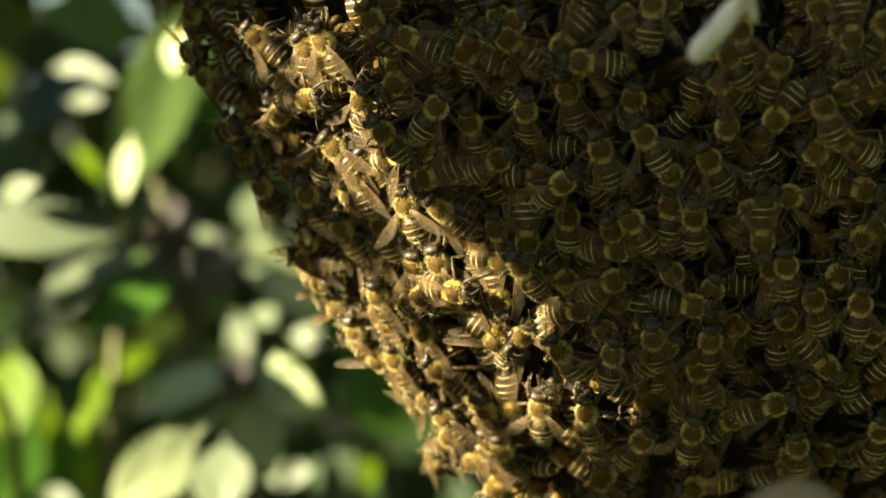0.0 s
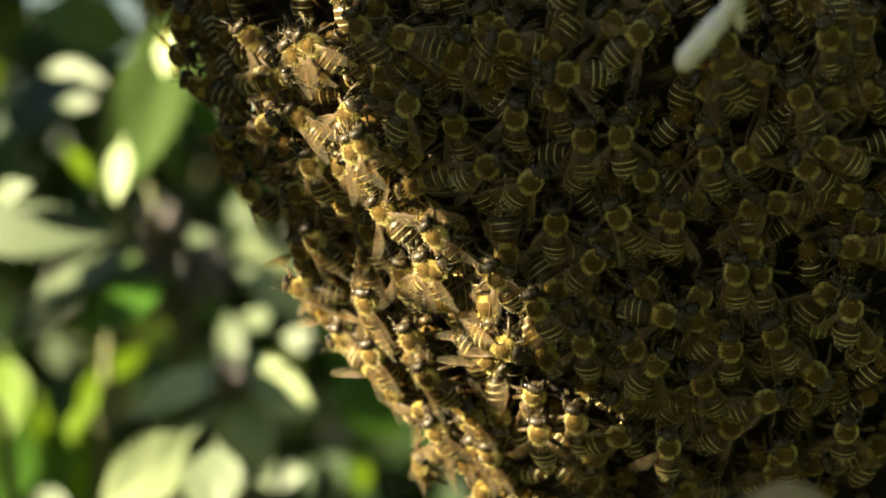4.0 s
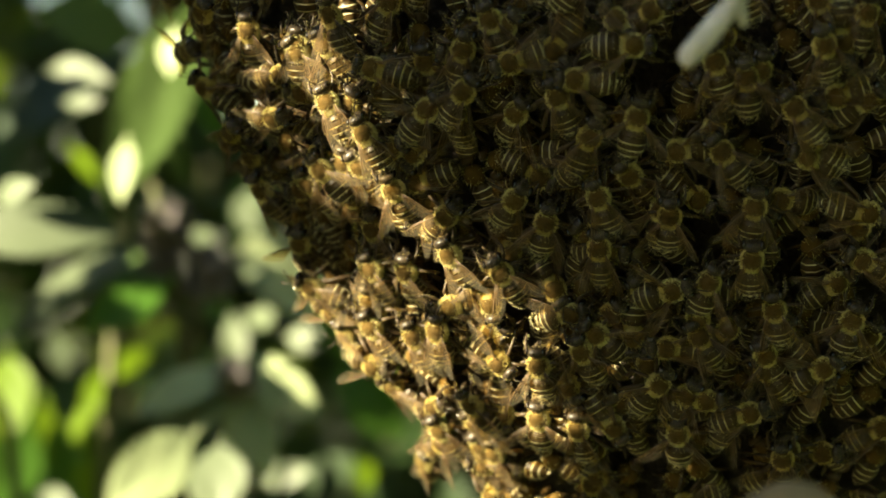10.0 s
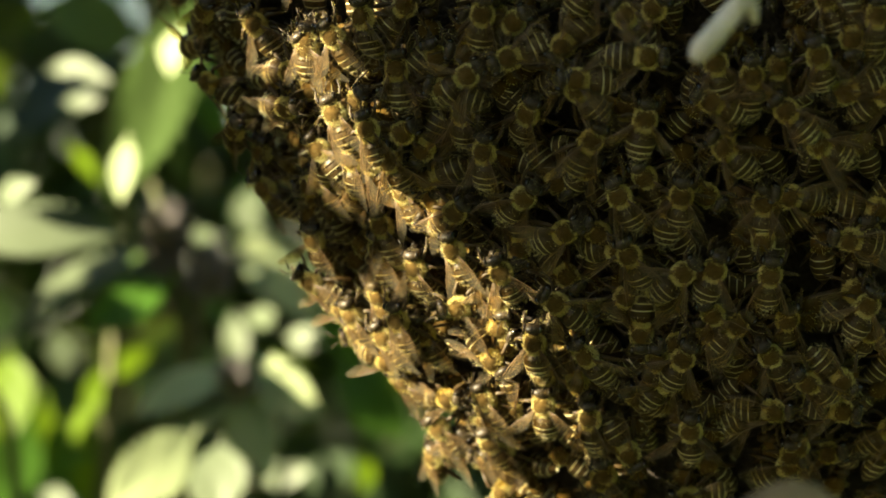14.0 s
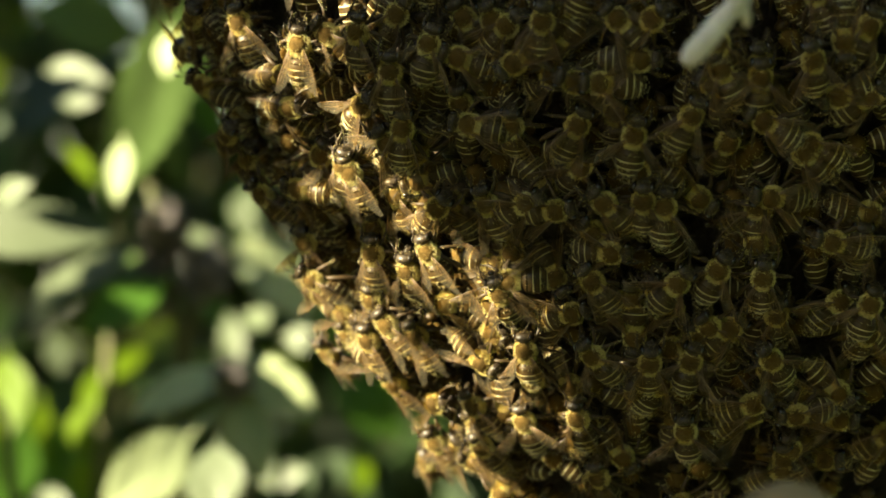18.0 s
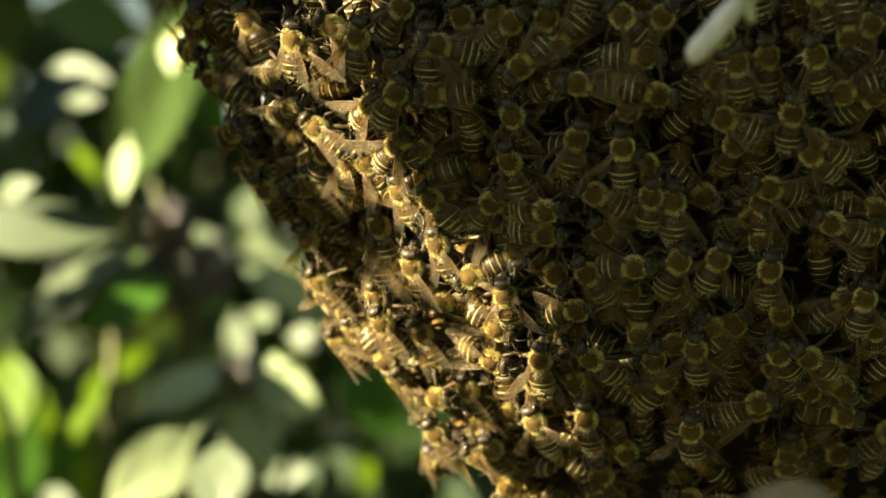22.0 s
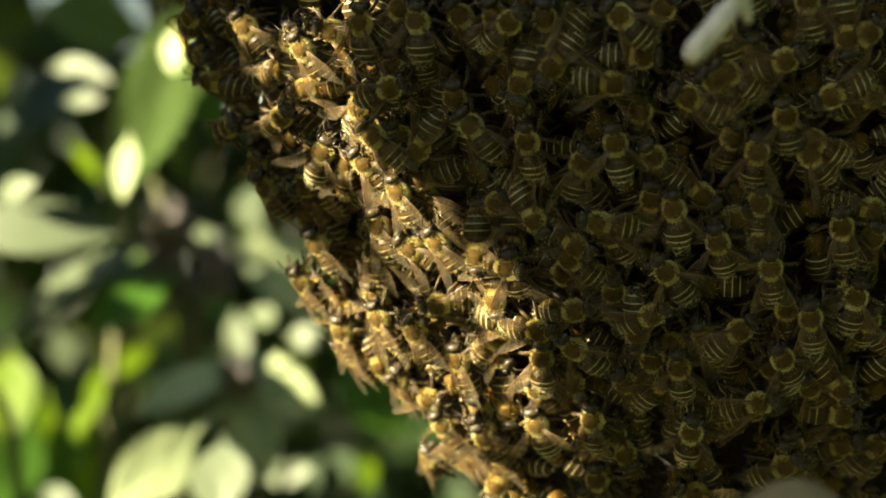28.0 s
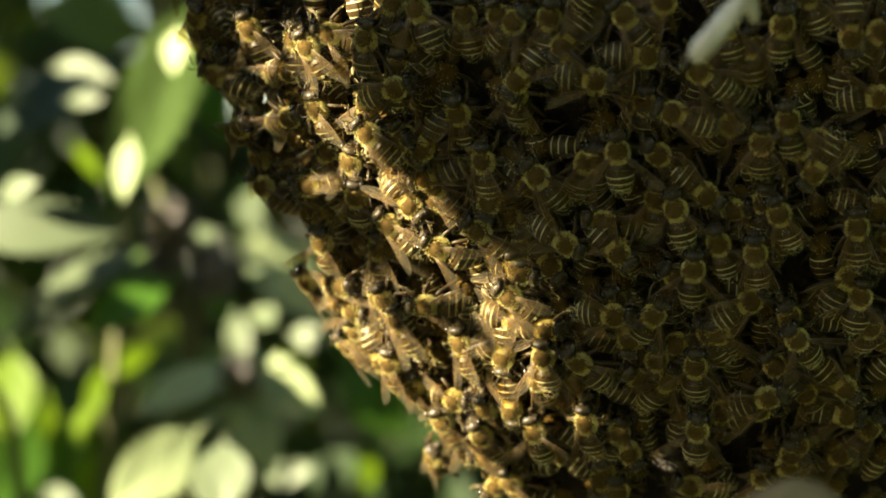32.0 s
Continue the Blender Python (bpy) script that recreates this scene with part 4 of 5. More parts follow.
    crawl(12, [(0, 73.7, -10.3, 8), (3, 74.4, -9.9, 8), (5.5, 73.6, -10.0, 8), (7.5, 75.5, -8.9, 11), (8, 75.4, -9.2, 13), (9, 73.6, -12.1, 15), (10, 73.7, -12.7, 18), (11, 75.0, -11.9, 20), (12.5, 74.8, -10.0, 24), (14.5, 74.9, -10.7, 23), (16.5, 75.6, -9.5, 20), (17, 74.6, -10.0, 19), (17.5, 75.1, -10.0, 18), (18.5, 78.1, -9.6, 17), (20, 75.8, -8.1, 14), (21, 75.8, -8.0, 13), (22, 74.9, -9.3, 11), (24, 74.5, -10.4, 11), (25.5, 73.6, -9.1, 11)])
    crawl(13, [(17.5, 39.7, 7.2, 8), (18.5, 40.2, 8.1, 8), (25, 41.2, 7.8, -2), (27.5, 41.2, 6.2, -10), (29.5, 41.3, 7.9, -10), (31, 40.4, 7.2, -10), (32, 40.7, 6.6, -10)])
    crawl(14, [(17, 61.0, 9.1, -77), (17.5, 60.1, 8.9, -77), (18.5, 58.0, 10.0, -77), (19, 57.5, 9.7, -77), (20, 57.5, 10.4, -77), (21, 57.2, 8.9, -77), (21.5, 57.5, 9.3, -77), (22.5, 58.3, 12.0, -69), (24, 57.3, 15.2, -46), (24.5, 56.6, 15.7, -38), (25.5, 55.1, 15.6, -22), (27.5, 56.3, 16.6, 9), (29, 55.4, 17.6, 0), (30, 55.6, 17.2, 0), (31.5, 56.8, 17.8, 0), (32, 56.0, 18.5, 0)])
    crawl(15, [(18.5, -5.9, -3.7, -4), (20.5, -5.8, -4.4, -4), (22, -5.9, -3.4, -4), (23.5, -6.1, -4.0, -15), (25, -6.1, -3.4, -26), (27.5, -5.4, -0.5, -44), (28.5, -6.0, 0.1, -47), (29, -6.4, -0.4, -48), (31, -1.7, -0.2, -54)])
    crawl(16, [(20, 3.2, 34.4, -72), (21.5, -0.5, 36.4, -72), (22, -1.1, 36.1, -72), (22.5, 0.2, 35.5, -82), (23, 3.6, 35.3, -92), (27.5, 13.3, 27.5, -185), (28, 13.7, 29.3, -173), (29, 13.4, 30.4, -150), (30.5, 15.2, 31.9, -150), (31, 14.8, 31.7, -150), (32, 12.4, 29.6, -150)])
    crawl(17, [(5.5, 70.1, 38.5, -22), (6, 69.4, 36.6, -22), (6.5, 68.8, 35.8, -22), (8, 67.8, 36.1, -21), (9, 69.7, 35.9, -21), (9.5, 69.7, 36.0, -21), (10.5, 67.9, 37.2, -20), (11, 67.7, 37.6, -20), (12.5, 67.2, 36.4, -20), (13.5, 66.5, 34.5, -20), (14.5, 65.8, 33.8, -19), (16.5, 66.1, 34.3, -19), (18.5, 66.6, 33.7, -18), (19.5, 65.9, 33.9, -18), (22, 66.0, 34.2, -17), (23.5, 66.8, 34.2, 14), (27.5, 60.6, 34.1, 97), (28, 60.9, 33.4, 63), (28.5, 61.0, 34.1, 29), (29, 61.0, 36.0, -4), (29.5, 60.0, 37.1, -4), (30.5, 56.7, 38.7, -4), (31, 57.2, 39.0, -4), (31.5, 59.1, 39.0, -4), (32, 59.7, 39.5, -4)])
    crawl(18, [(5.5, 19.9, -18.5, 138), (7, 18.7, -21.0, 138), (7.5, 20.1, -22.2, 138), (8, 23.1, -24.1, 138)])
    crawl(19, [(0, 67.1, 24.9, -24), (1, 65.0, 28.6, -24), (1.5, 64.3, 29.1, -24), (2.5, 66.0, 28.9, -24), (3, 66.2, 28.7, -24), (5.5, 63.3, 26.6, -24), (12.5, 63.8, 24.6, -44), (13, 61.4, 24.7, -45), (13.5, 60.4, 24.5, -46), (14, 60.6, 24.3, -48), (14.5, 61.6, 24.2, -49), (21, 54.6, 22.0, -66), (21.5, 51.5, 22.4, -67), (22, 49.9, 22.9, -68), (23.5, 47.8, 23.9, -68), (24.5, 46.1, 25.7, -68), (25, 45.9, 25.6, -67), (25.5, 46.4, 23.6, -67), (27.5, 44.9, 27.4, -67), (28, 44.0, 26.6, -67), (29.5, 40.6, 26.5, -66), (31, 40.0, 24.5, -66), (32, 40.3, 23.8, -66)])
    crawl(20, [(1.5, 38.8, -18.1, 37), (3.5, 38.6, -19.9, 37), (5.5, 40.8, -19.8, 37), (6.5, 39.1, -20.4, 37), (7.5, 39.7, -21.0, 37), (9, 38.9, -21.5, 37), (10, 39.0, -24.0, 37)])
    crawl(21, [(1.5, 77.2, -32.9, 4), (2, 75.2, -33.2, 4), (3, 73.6, -31.6, 4), (3.5, 73.4, -32.6, 4), (5.5, 72.7, -28.4, 4), (6, 74.1, -25.6, 4), (6.5, 74.7, -24.0, 10), (7, 74.5, -23.1, 17), (8, 73.1, -23.2, 30), (9.5, 67.7, -18.7, 50), (10, 68.5, -21.1, 56), (10.5, 68.8, -22.6, 63), (11.5, 70.6, -24.0, 76), (12.5, 71.2, -27.7, 89), (14, 70.2, -29.2, 96), (14.5, 70.9, -30.1, 96)])
    crawl(22, [(6, 9.0, 15.5, 63), (6.5, 8.2, 16.9, 60), (7.5, 5.8, 16.6, 53), (8, 5.5, 18.2, 49), (10, 4.3, 28.3, 35), (16.5, 7.6, 9.6, -12), (17.5, 8.8, 7.9, -19), (18.5, 7.6, 8.6, -22), (25, 14.6, 20.8, -7), (27.5, 15.8, 19.8, -1), (28.5, 14.1, 17.7, -5), (29, 13.4, 17.3, -7), (30, 9.4, 16.9, -7), (31, 6.3, 15.2, -7)])
    crawl(23, [(0, -0.5, -30.6, -38), (1, 0.2, -31.5, -38), (3.5, 0.5, -32.0, -38), (5.5, -0.5, -32.1, -38), (8, -0.2, -31.4, -38), (10, 0.2, -32.1, -38), (13.5, -1.0, -32.0, -38), (14, -1.4, -32.5, -38), (14.5, -0.9, -34.0, -38), (16.5, -0.8, -35.0, -38), (21, -1.0, -33.2, -36), (22.5, -1.8, -33.3, -36), (23.5, -1.4, -33.5, -35), (25.5, -0.2, -31.6, -34), (27.5, -0.5, -31.5, -32), (28, 0.0, -31.9, -32), (29.5, -0.3, -32.3, -32), (31, -1.2, -31.4, -32), (32, -0.9, -31.4, -32)])
    crawl(24, [(0, -2.1, 24.9, 39), (0.5, -1.7, 24.5, 39), (1.5, -2.2, 24.5, 36), (3.5, -5.4, 26.8, 26), (5.5, -3.7, 25.1, 16), (6, -2.8, 25.5, 13), (6.5, -2.9, 25.5, 16), (7.5, -3.9, 24.2, 23), (8, -3.1, 24.1, 27), (9, -1.2, 25.6, 34), (9.5, -1.4, 25.6, 37), (10.5, -3.3, 24.5, 44), (11, -1.8, 24.4, 48), (12, 1.9, 26.7, 55), (13.5, 3.4, 29.8, 57), (14.5, 3.2, 30.8, 47), (16.5, 0.6, 33.5, 26), (17, -1.6, 35.9, 21), (17.5, -2.2, 36.8, 16), (19.5, -2.3, 36.4, 7), (24.5, -4.7, 36.2, -5), (25.5, -4.2, 40.8, -7), (27.5, -4.4, 39.9, -12), (28.5, -4.9, 40.5, 4), (29, -4.5, 41.2, 13), (30, -4.9, 44.1, -4), (30.5, -5.1, 43.7, -12), (31, -5.3, 42.2, -20)])
    crawl(25, [(0, -11.6, 20.4, -34), (1.5, -12.5, 20.6, -33), (2.5, -11.9, 20.0, -31), (3.5, -12.1, 19.7, -30), (5.5, -15.3, 17.8, -26), (9.5, -7.9, 10.3, -20), (16.5, -12.0, 18.0, -29), (17, -10.5, 18.2, -30), (18.5, -9.2, 19.5, -31), (19, -7.8, 19.7, -31)])
    crawl(26, [(0, -20.1, 17.5, -47), (0.5, -21.5, 19.7, -47), (2, -23.0, 23.6, -47), (3.5, -23.2, 23.9, -47), (5.5, -27.5, 23.8, -47), (6.5, -28.0, 25.4, -47)])
    crawl(27, [(0, -25.1, 26.3, 77), (1.5, -27.3, 27.1, 77), (2, -27.7, 28.7, 77), (2.5, -28.2, 31.3, 77)])
    crawl(28, [(0, 23.8, 33.1, -87), (0.5, 23.1, 32.8, -87), (2, 22.8, 32.0, -87), (3.5, 23.6, 32.3, -87), (6, 22.5, 30.7, -87), (7, 23.8, 30.2, -87), (8.5, 24.4, 30.7, -87), (9.5, 25.4, 30.6, -87), (11, 22.5, 30.3, -87), (12, 22.0, 29.7, -87), (13.5, 23.3, 29.7, -87), (14.5, 23.0, 30.0, -87), (16.5, 27.0, 30.4, -87), (17.5, 28.4, 30.2, -87), (19, 28.6, 28.8, -87), (19.5, 28.5, 29.6, -87)])
    crawl(29, [(0, 35.2, 19.7, -30), (1.5, 34.5, 19.9, -27), (3, 32.6, 20.7, -17), (3.5, 32.7, 20.4, -14), (5.5, 34.0, 23.6, -2), (7, 33.7, 22.5, 3), (8.5, 34.6, 21.9, 6), (9, 34.2, 22.3, 6), (9.5, 34.3, 23.1, 7), (10.5, 36.3, 24.2, 9), (11, 36.3, 24.0, 10), (12, 34.4, 22.1, 11), (12.5, 34.3, 21.8, 12), (14, 35.2, 22.7, 12), (14.5, 34.9, 22.5, 11), (16.5, 36.4, 20.9, 8), (17, 36.0, 20.8, 7), (17.5, 34.8, 20.6, 7), (18.5, 34.0, 20.0, 5), (19.5, 29.5, 18.8, 4), (20, 29.0, 18.5, 3), (22, 31.6, 17.7, 0), (23.5, 32.6, 17.1, -2), (25.5, 31.7, 16.4, -6), (27.5, 31.8, 18.8, -9), (28, 30.7, 18.4, -9), (29, 32.2, 18.6, -9), (30, 31.3, 18.4, -9), (31, 31.7, 18.5, -9), (32, 30.3, 16.9, -9)])
    crawl(30, [(0, 27.3, 17.2, -17), (0.5, 26.9, 17.1, -17), (2, 25.9, 21.0, -13), (2.5, 24.5, 20.8, -11), (5.5, 28.5, 20.1, 1), (6.5, 28.6, 19.6, 5), (8, 27.1, 21.0, 11), (8.5, 27.0, 21.0, 13), (10.5, 26.6, 19.8, 21), (11.5, 26.9, 18.6, 25), (12.5, 25.8, 18.6, 29), (13.5, 26.0, 18.9, 30), (14, 25.6, 18.9, 29), (14.5, 23.7, 19.2, 28), (16.5, 22.6, 18.2, 25), (17.5, 23.9, 21.7, 23), (18, 24.2, 22.2, 23), (18.5, 24.2, 21.7, 22), (19.5, 20.4, 22.2, 20), (20, 19.5, 22.4, 19), (20.5, 19.9, 21.9, 18), (21.5, 23.0, 19.3, 17), (22, 23.3, 19.2, 16), (23, 21.7, 19.7, 16), (23.5, 22.7, 18.3, 16), (24, 24.2, 16.2, 16), (24.5, 24.6, 15.0, 16)])
    crawl(31, [(0, 20.4, 11.4, 42), (2, 20.2, 10.8, 40), (3.5, 17.0, 13.1, 37), (6, 16.2, 11.2, 32), (7.5, 16.4, 11.4, 32), (9.5, 13.4, 9.1, 32), (10.5, 13.3, 9.0, 32), (11.5, 12.2, 8.3, 32), (12, 12.3, 7.5, 33), (13, 13.1, 8.7, 33), (17.5, 14.3, 9.4, 54), (18, 15.1, 8.3, 57), (19, 16.8, 8.4, 62), (20, 14.8, 9.0, 66), (20.5, 15.2, 8.6, 69), (21.5, 17.3, 7.0, 74), (23, 18.5, 5.6, 88), (24.5, 18.4, 5.7, 105), (25.5, 19.2, 4.7, 117), (27.5, 16.3, 5.7, 141), (28.5, 16.0, 4.4, 134), (29.5, 16.9, 3.2, 127), (30.5, 20.2, 0.8, 120), (31, 21.0, 0.6, 116)])
    crawl(32, [(0, 14.2, 0.9, 174), (0.5, 14.0, 1.4, 174), (1.5, 12.2, 1.2, 174), (2.5, 12.6, -0.1, 174)])
    crawl(33, [(1, 29.6, -6.1, 55), (6, 27.2, 1.8, 32), (6.5, 28.0, 5.1, 28), (12.5, 28.9, -3.1, -20), (13, 30.4, -3.6, -24), (13.5, 31.7, -3.1, -25), (14, 32.5, -1.5, -26), (16.5, 30.0, -5.2, -29), (17.5, 28.0, -5.8, -31), (18.5, 26.1, -5.4, -32), (20, 24.7, -6.2, -34), (21, 26.8, -5.3, -35), (21.5, 26.6, -5.5, -36), (22.5, 24.5, -3.4, -38), (23.5, 25.1, -2.3, -40), (24, 25.9, -3.4, -41), (24.5, 27.2, -5.4, -42), (25, 27.4, -5.8, -43), (25.5, 25.9, -4.5, -44), (27.5, 22.6, -2.0, -49), (29, 22.5, -2.4, -49), (29.5, 21.2, -3.3, -49), (30, 18.6, -5.4, -49), (31, 11.1, -9.0, -49)])
    crawl(34, [(0, 43.8, -10.5, 93), (2.5, 41.7, -11.4, 95), (3.5, 40.9, -10.9, 96), (6, 39.8, -11.9, 99), (7.5, 39.3, -9.8, 89), (8.5, 39.6, -9.0, 81), (9.5, 40.5, -7.3, 74), (10.5, 42.5, -7.0, 67), (11, 42.6, -6.6, 63), (14, 42.0, -4.7, 47), (16.5, 41.5, -5.8, 42), (17.5, 42.8, -6.1, 40), (19, 40.6, -5.8, 37), (20.5, 39.6, -5.6, 35), (22.5, 41.8, -2.3, 24), (23, 41.7, -2.2, 17), (24, 40.2, -4.3, 2), (24.5, 39.5, -6.3, -6), (25, 38.8, -7.0, -13), (25.5, 37.9, -5.3, -21), (28, 39.8, -4.5, -34), (29.5, 42.3, -2.7, 0), (30.5, 42.9, -3.2, 0), (31.5, 43.1, -4.6, 0), (32, 43.8, -4.2, 0)])
    crawl(35, [(0, 29.4, -19.3, 13), (0.5, 29.5, -18.4, 13), (1, 29.7, -16.4, 13), (1.5, 27.9, -14.8, 10), (2, 25.3, -14.5, 6), (5.5, 27.5, -17.6, -16), (6.5, 26.2, -17.2, -20), (8.5, 25.8, -17.0, -24), (10, 25.6, -18.2, -26), (11, 24.2, -19.0, -28), (12, 24.0, -19.7, -29), (13.5, 23.9, -19.1, -32), (14.5, 25.1, -19.9, -33), (17.5, 27.2, -18.7, -38), (21.5, 26.7, -20.0, -44), (22.5, 25.5, -19.8, -45), (24.5, 25.7, -18.2, -44), (25.5, 25.5, -19.0, -43), (27.5, 23.4, -17.4, -42), (29.5, 23.4, -20.5, -45), (31, 25.4, -21.1, -45), (31.5, 25.3, -21.6, -45), (32, 23.5, -20.8, -45)])
    crawl(36, [(0, 36.6, -16.4, -4), (1, 36.5, -16.0, -4), (3, 34.6, -17.0, -24), (9.5, 40.8, -17.4, -89)])
    crawl(37, [(0, 46.8, -16.8, 4), (0.5, 47.2, -17.1, 4), (1.5, 51.3, -15.2, 3), (2, 51.0, -15.1, 1), (2.5, 49.4, -14.7, -1), (5.5, 56.1, -19.4, -12), (9, 57.4, -19.5, -25), (10, 58.2, -18.7, -28), (11.5, 57.1, -20.2, -34), (12.5, 58.2, -19.6, -37), (14, 57.6, -19.4, -39), (19.5, 59.5, -19.6, -38), (22, 59.6, -19.1, -38), (23.5, 58.8, -18.5, -37), (25.5, 58.6, -18.8, -35), (27.5, 59.5, -20.2, -34), (28.5, 61.6, -19.9, -37), (29, 61.9, -19.7, -39), (30.5, 62.6, -18.7, -39), (32, 62.3, -16.6, -39)])
    crawl(38, [(1, 20.1, -18.7, -39), (1.5, 18.0, -16.5, -37), (2.5, 18.9, -12.5, -33), (3.5, 18.1, -9.1, -29), (9.5, 17.9, -21.2, -6), (12.5, 16.9, -17.9, -6), (14.5, 15.0, -17.0, -5), (17.5, 14.7, -17.6, -5), (19.5, 16.1, -19.4, -5), (22, 16.9, -20.2, -4), (30, 17.7, -19.9, -4), (31, 17.0, -19.9, -5)])
    crawl(39, [(0, 44.0, 5.2, -4), (2.5, 43.7, 5.6, -2), (3.5, 42.3, 5.5, -0), (5.5, 41.9, 8.4, 3), (7.5, 42.3, 7.8, 4), (8.5, 42.4, 8.4, 4), (9.5, 41.7, 6.0, 4), (10.5, 40.5, 6.0, 4), (12, 41.9, 7.7, 4), (13, 41.5, 9.1, 4), (16.5, 42.0, 8.9, 4), (17.5, 36.9, 8.4, 4), (18, 36.1, 8.7, 4), (22, 36.7, 9.0, 4), (22.5, 37.2, 8.5, 4)])
    crawl(40, [(0, 50.3, 34.2, -38), (2, 50.0, 33.6, -34), (3.5, 50.4, 33.8, -29), (5.5, 55.7, 32.4, -21), (6.5, 55.5, 31.6, -18), (8, 54.8, 31.5, -12), (11.5, 54.9, 30.2, -5), (13, 54.9, 30.9, -4), (14.5, 54.0, 30.1, -2), (16.5, 56.8, 30.2, -1), (17.5, 56.8, 30.7, 0), (19.5, 57.5, 30.3, 2), (21.5, 61.6, 23.8, 3), (23.5, 62.4, 24.0, -1), (25.5, 61.1, 22.8, -7), (29.5, 61.0, 23.5, -13), (32, 60.7, 22.5, -13)])
    crawl(41, [(0, 58.5, 22.9, -137), (0.5, 57.0, 21.1, -137), (1.5, 55.4, 19.2, -135), (2, 55.2, 18.7, -133), (2.5, 55.0, 19.5, -131), (3, 55.5, 19.4, -129), (3.5, 56.0, 16.8, -127), (9.5, 42.1, 16.9, -101), (16.5, 49.8, 31.0, -42), (17.5, 49.4, 31.6, -33), (19.5, 52.4, 33.8, -21), (20, 52.6, 34.1, -19), (21, 52.8, 33.3, -13), (22, 52.0, 32.7, -8), (24, 52.2, 32.8, -22), (25.5, 52.9, 31.3, -32), (28.5, 50.4, 31.0, -53), (30.5, 48.4, 31.5, -56), (31.5, 46.7, 31.6, -56), (32, 45.0, 31.2, -56)])
    crawl(42, [(0.5, -7.5, 7.3, -16), (1.5, -12.1, 6.6, -20), (5.5, -7.4, 7.7, -57), (6.5, -9.2, 9.2, -59), (8, -14.7, 10.2, -50), (9, -17.9, 13.4, -45), (9.5, -20.0, 14.5, -42), (10, -20.9, 14.3, -40), (10.5, -20.6, 13.9, -37), (13, -21.8, 15.7, -23), (14, -22.9, 17.4, -34), (18, -25.4, 11.0, -78)])
    crawl(43, [(0, 1.2, -8.0, 90), (0.5, 3.0, -7.2, 90), (1, 4.8, -7.7, 90), (1.5, 7.3, -9.7, 92), (3.5, 12.8, -16.1, 99), (5.5, 9.0, -18.5, 107), (9.5, 10.3, -19.2, 122), (10.5, 11.0, -20.7, 126), (11.5, 9.4, -19.9, 129), (14.5, 7.6, -20.3, 129), (16.5, 7.4, -20.5, 122), (17.5, 7.2, -19.7, 118), (21, 7.6, -20.2, 105), (23, 8.7, -20.3, 98), (24, 12.8, -16.8, 94), (24.5, 13.3, -16.9, 92), (25.5, 16.5, -15.2, 88), (27.5, 16.3, -15.1, 81), (28.5, 17.5, -14.7, 81)])
    crawl(44, [(1, 8.4, -16.7, 122), (1.5, 7.9, -18.1, 122), (2.5, 9.6, -18.5, 122), (3.5, 9.4, -19.0, 122)])
    crawl(45, [(1, -25.4, -2.5, -66), (2, -24.3, -4.1, -64), (3.5, -24.3, -6.0, -62), (6, -22.3, -6.8, -58), (10.5, -22.6, -6.6, -51), (13, -24.0, -7.7, -48), (14, -24.4, -6.2, -46), (14.5, -23.9, -5.1, -45), (16.5, -23.6, -6.1, -42), (18.5, -22.6, -5.1, -39), (21.5, -22.3, -6.7, -35), (22.5, -22.2, -6.0, -34), (24, -21.6, -6.1, -31), (25.5, -21.9, -6.4, -29), (27.5, -25.1, -6.4, -26)])
    crawl(46, [(0, 58.3, -28.2, 68), (1, 57.7, -28.6, 68), (2, 55.9, -28.3, 68), (2.5, 55.9, -27.9, 68), (3, 57.0, -27.3, 68), (3.5, 59.2, -26.3, 69), (9.5, 55.3, -29.1, 71)])
    crawl(47, [(28.5, -24.4, 28.3, -85), (29.5, -25.5, 29.9, -67), (31, -23.4, 24.6, -14)])
    crawl(48, [(29, -14.0, 15.0, -39), (29.5, -13.7, 15.6, -30), (31, -16.4, 8.9, -6)])
    crawl(49, [(29, -4.4, 17.5, -157)])
    crawl(50, [(29, 9.2, -9.3, 164), (30, 9.9, -19.6, 180)])
    crawl(51, [(29, 23.3, -11.3, 74), (29.5, 25.4, -10.2, 78), (31, 29.6, -12.3, 90)])
    crawl(52, [(27.5, -11.2, -11.3, -22), (28, -11.4, -12.8, -25), (28.5, -11.5, -13.3, -28), (30.5, -11.5, -11.9, -31), (31, -11.1, -9.8, -31)])
    crawl(53, [(29, 34.5, -15.3, 180), (29.5, 32.4, -16.3, 180)])
    crawl(54, [(25.5, 71.1, 27.6, -110), (27.5, 69.8, 25.5, -110), (28, 69.4, 27.0, -110), (28.5, 69.0, 26.3, -110), (29.5, 68.2, 21.6, -120), (30, 67.5, 18.2, -130), (31, 65.4, 13.4, -150)])
    crawl(55, [(27.5, 51.4, -14.1, 48), (28.5, 54.0, -16.0, 53), (29, 53.5, -16.3, 56), (29.5, 52.6, -15.3, 56), (30, 53.0, -13.0, 56), (30.5, 53.8, -9.9, 56)])
    crawl(56, [(18, -25.4, 36.7, 2), (19, -26.0, 37.8, 2), (20, -27.4, 37.0, 2)])
    crawl(57, [(0, 24.8, -29.8, -9), (1.5, 24.2, -30.1, -9), (3.5, 24.9, -30.0, -9), (6, 25.7, -31.1, -9), (7.5, 25.6, -30.8, -9), (9.5, 24.8, -32.1, -9), (14, 25.4, -30.6, -9), (17.5, 24.0, -30.0, -9), (20, 26.3, -30.4, -9), (22.5, 25.0, -30.8, -9), (24, 26.7, -30.8, -9), (25.5, 26.2, -31.2, -9), (27.5, 26.7, -30.9, -9), (29.5, 26.2, -31.0, -9), (30.5, 26.9, -31.1, -9), (31.5, 25.7, -30.8, -9), (32, 24.7, -31.5, -9)])
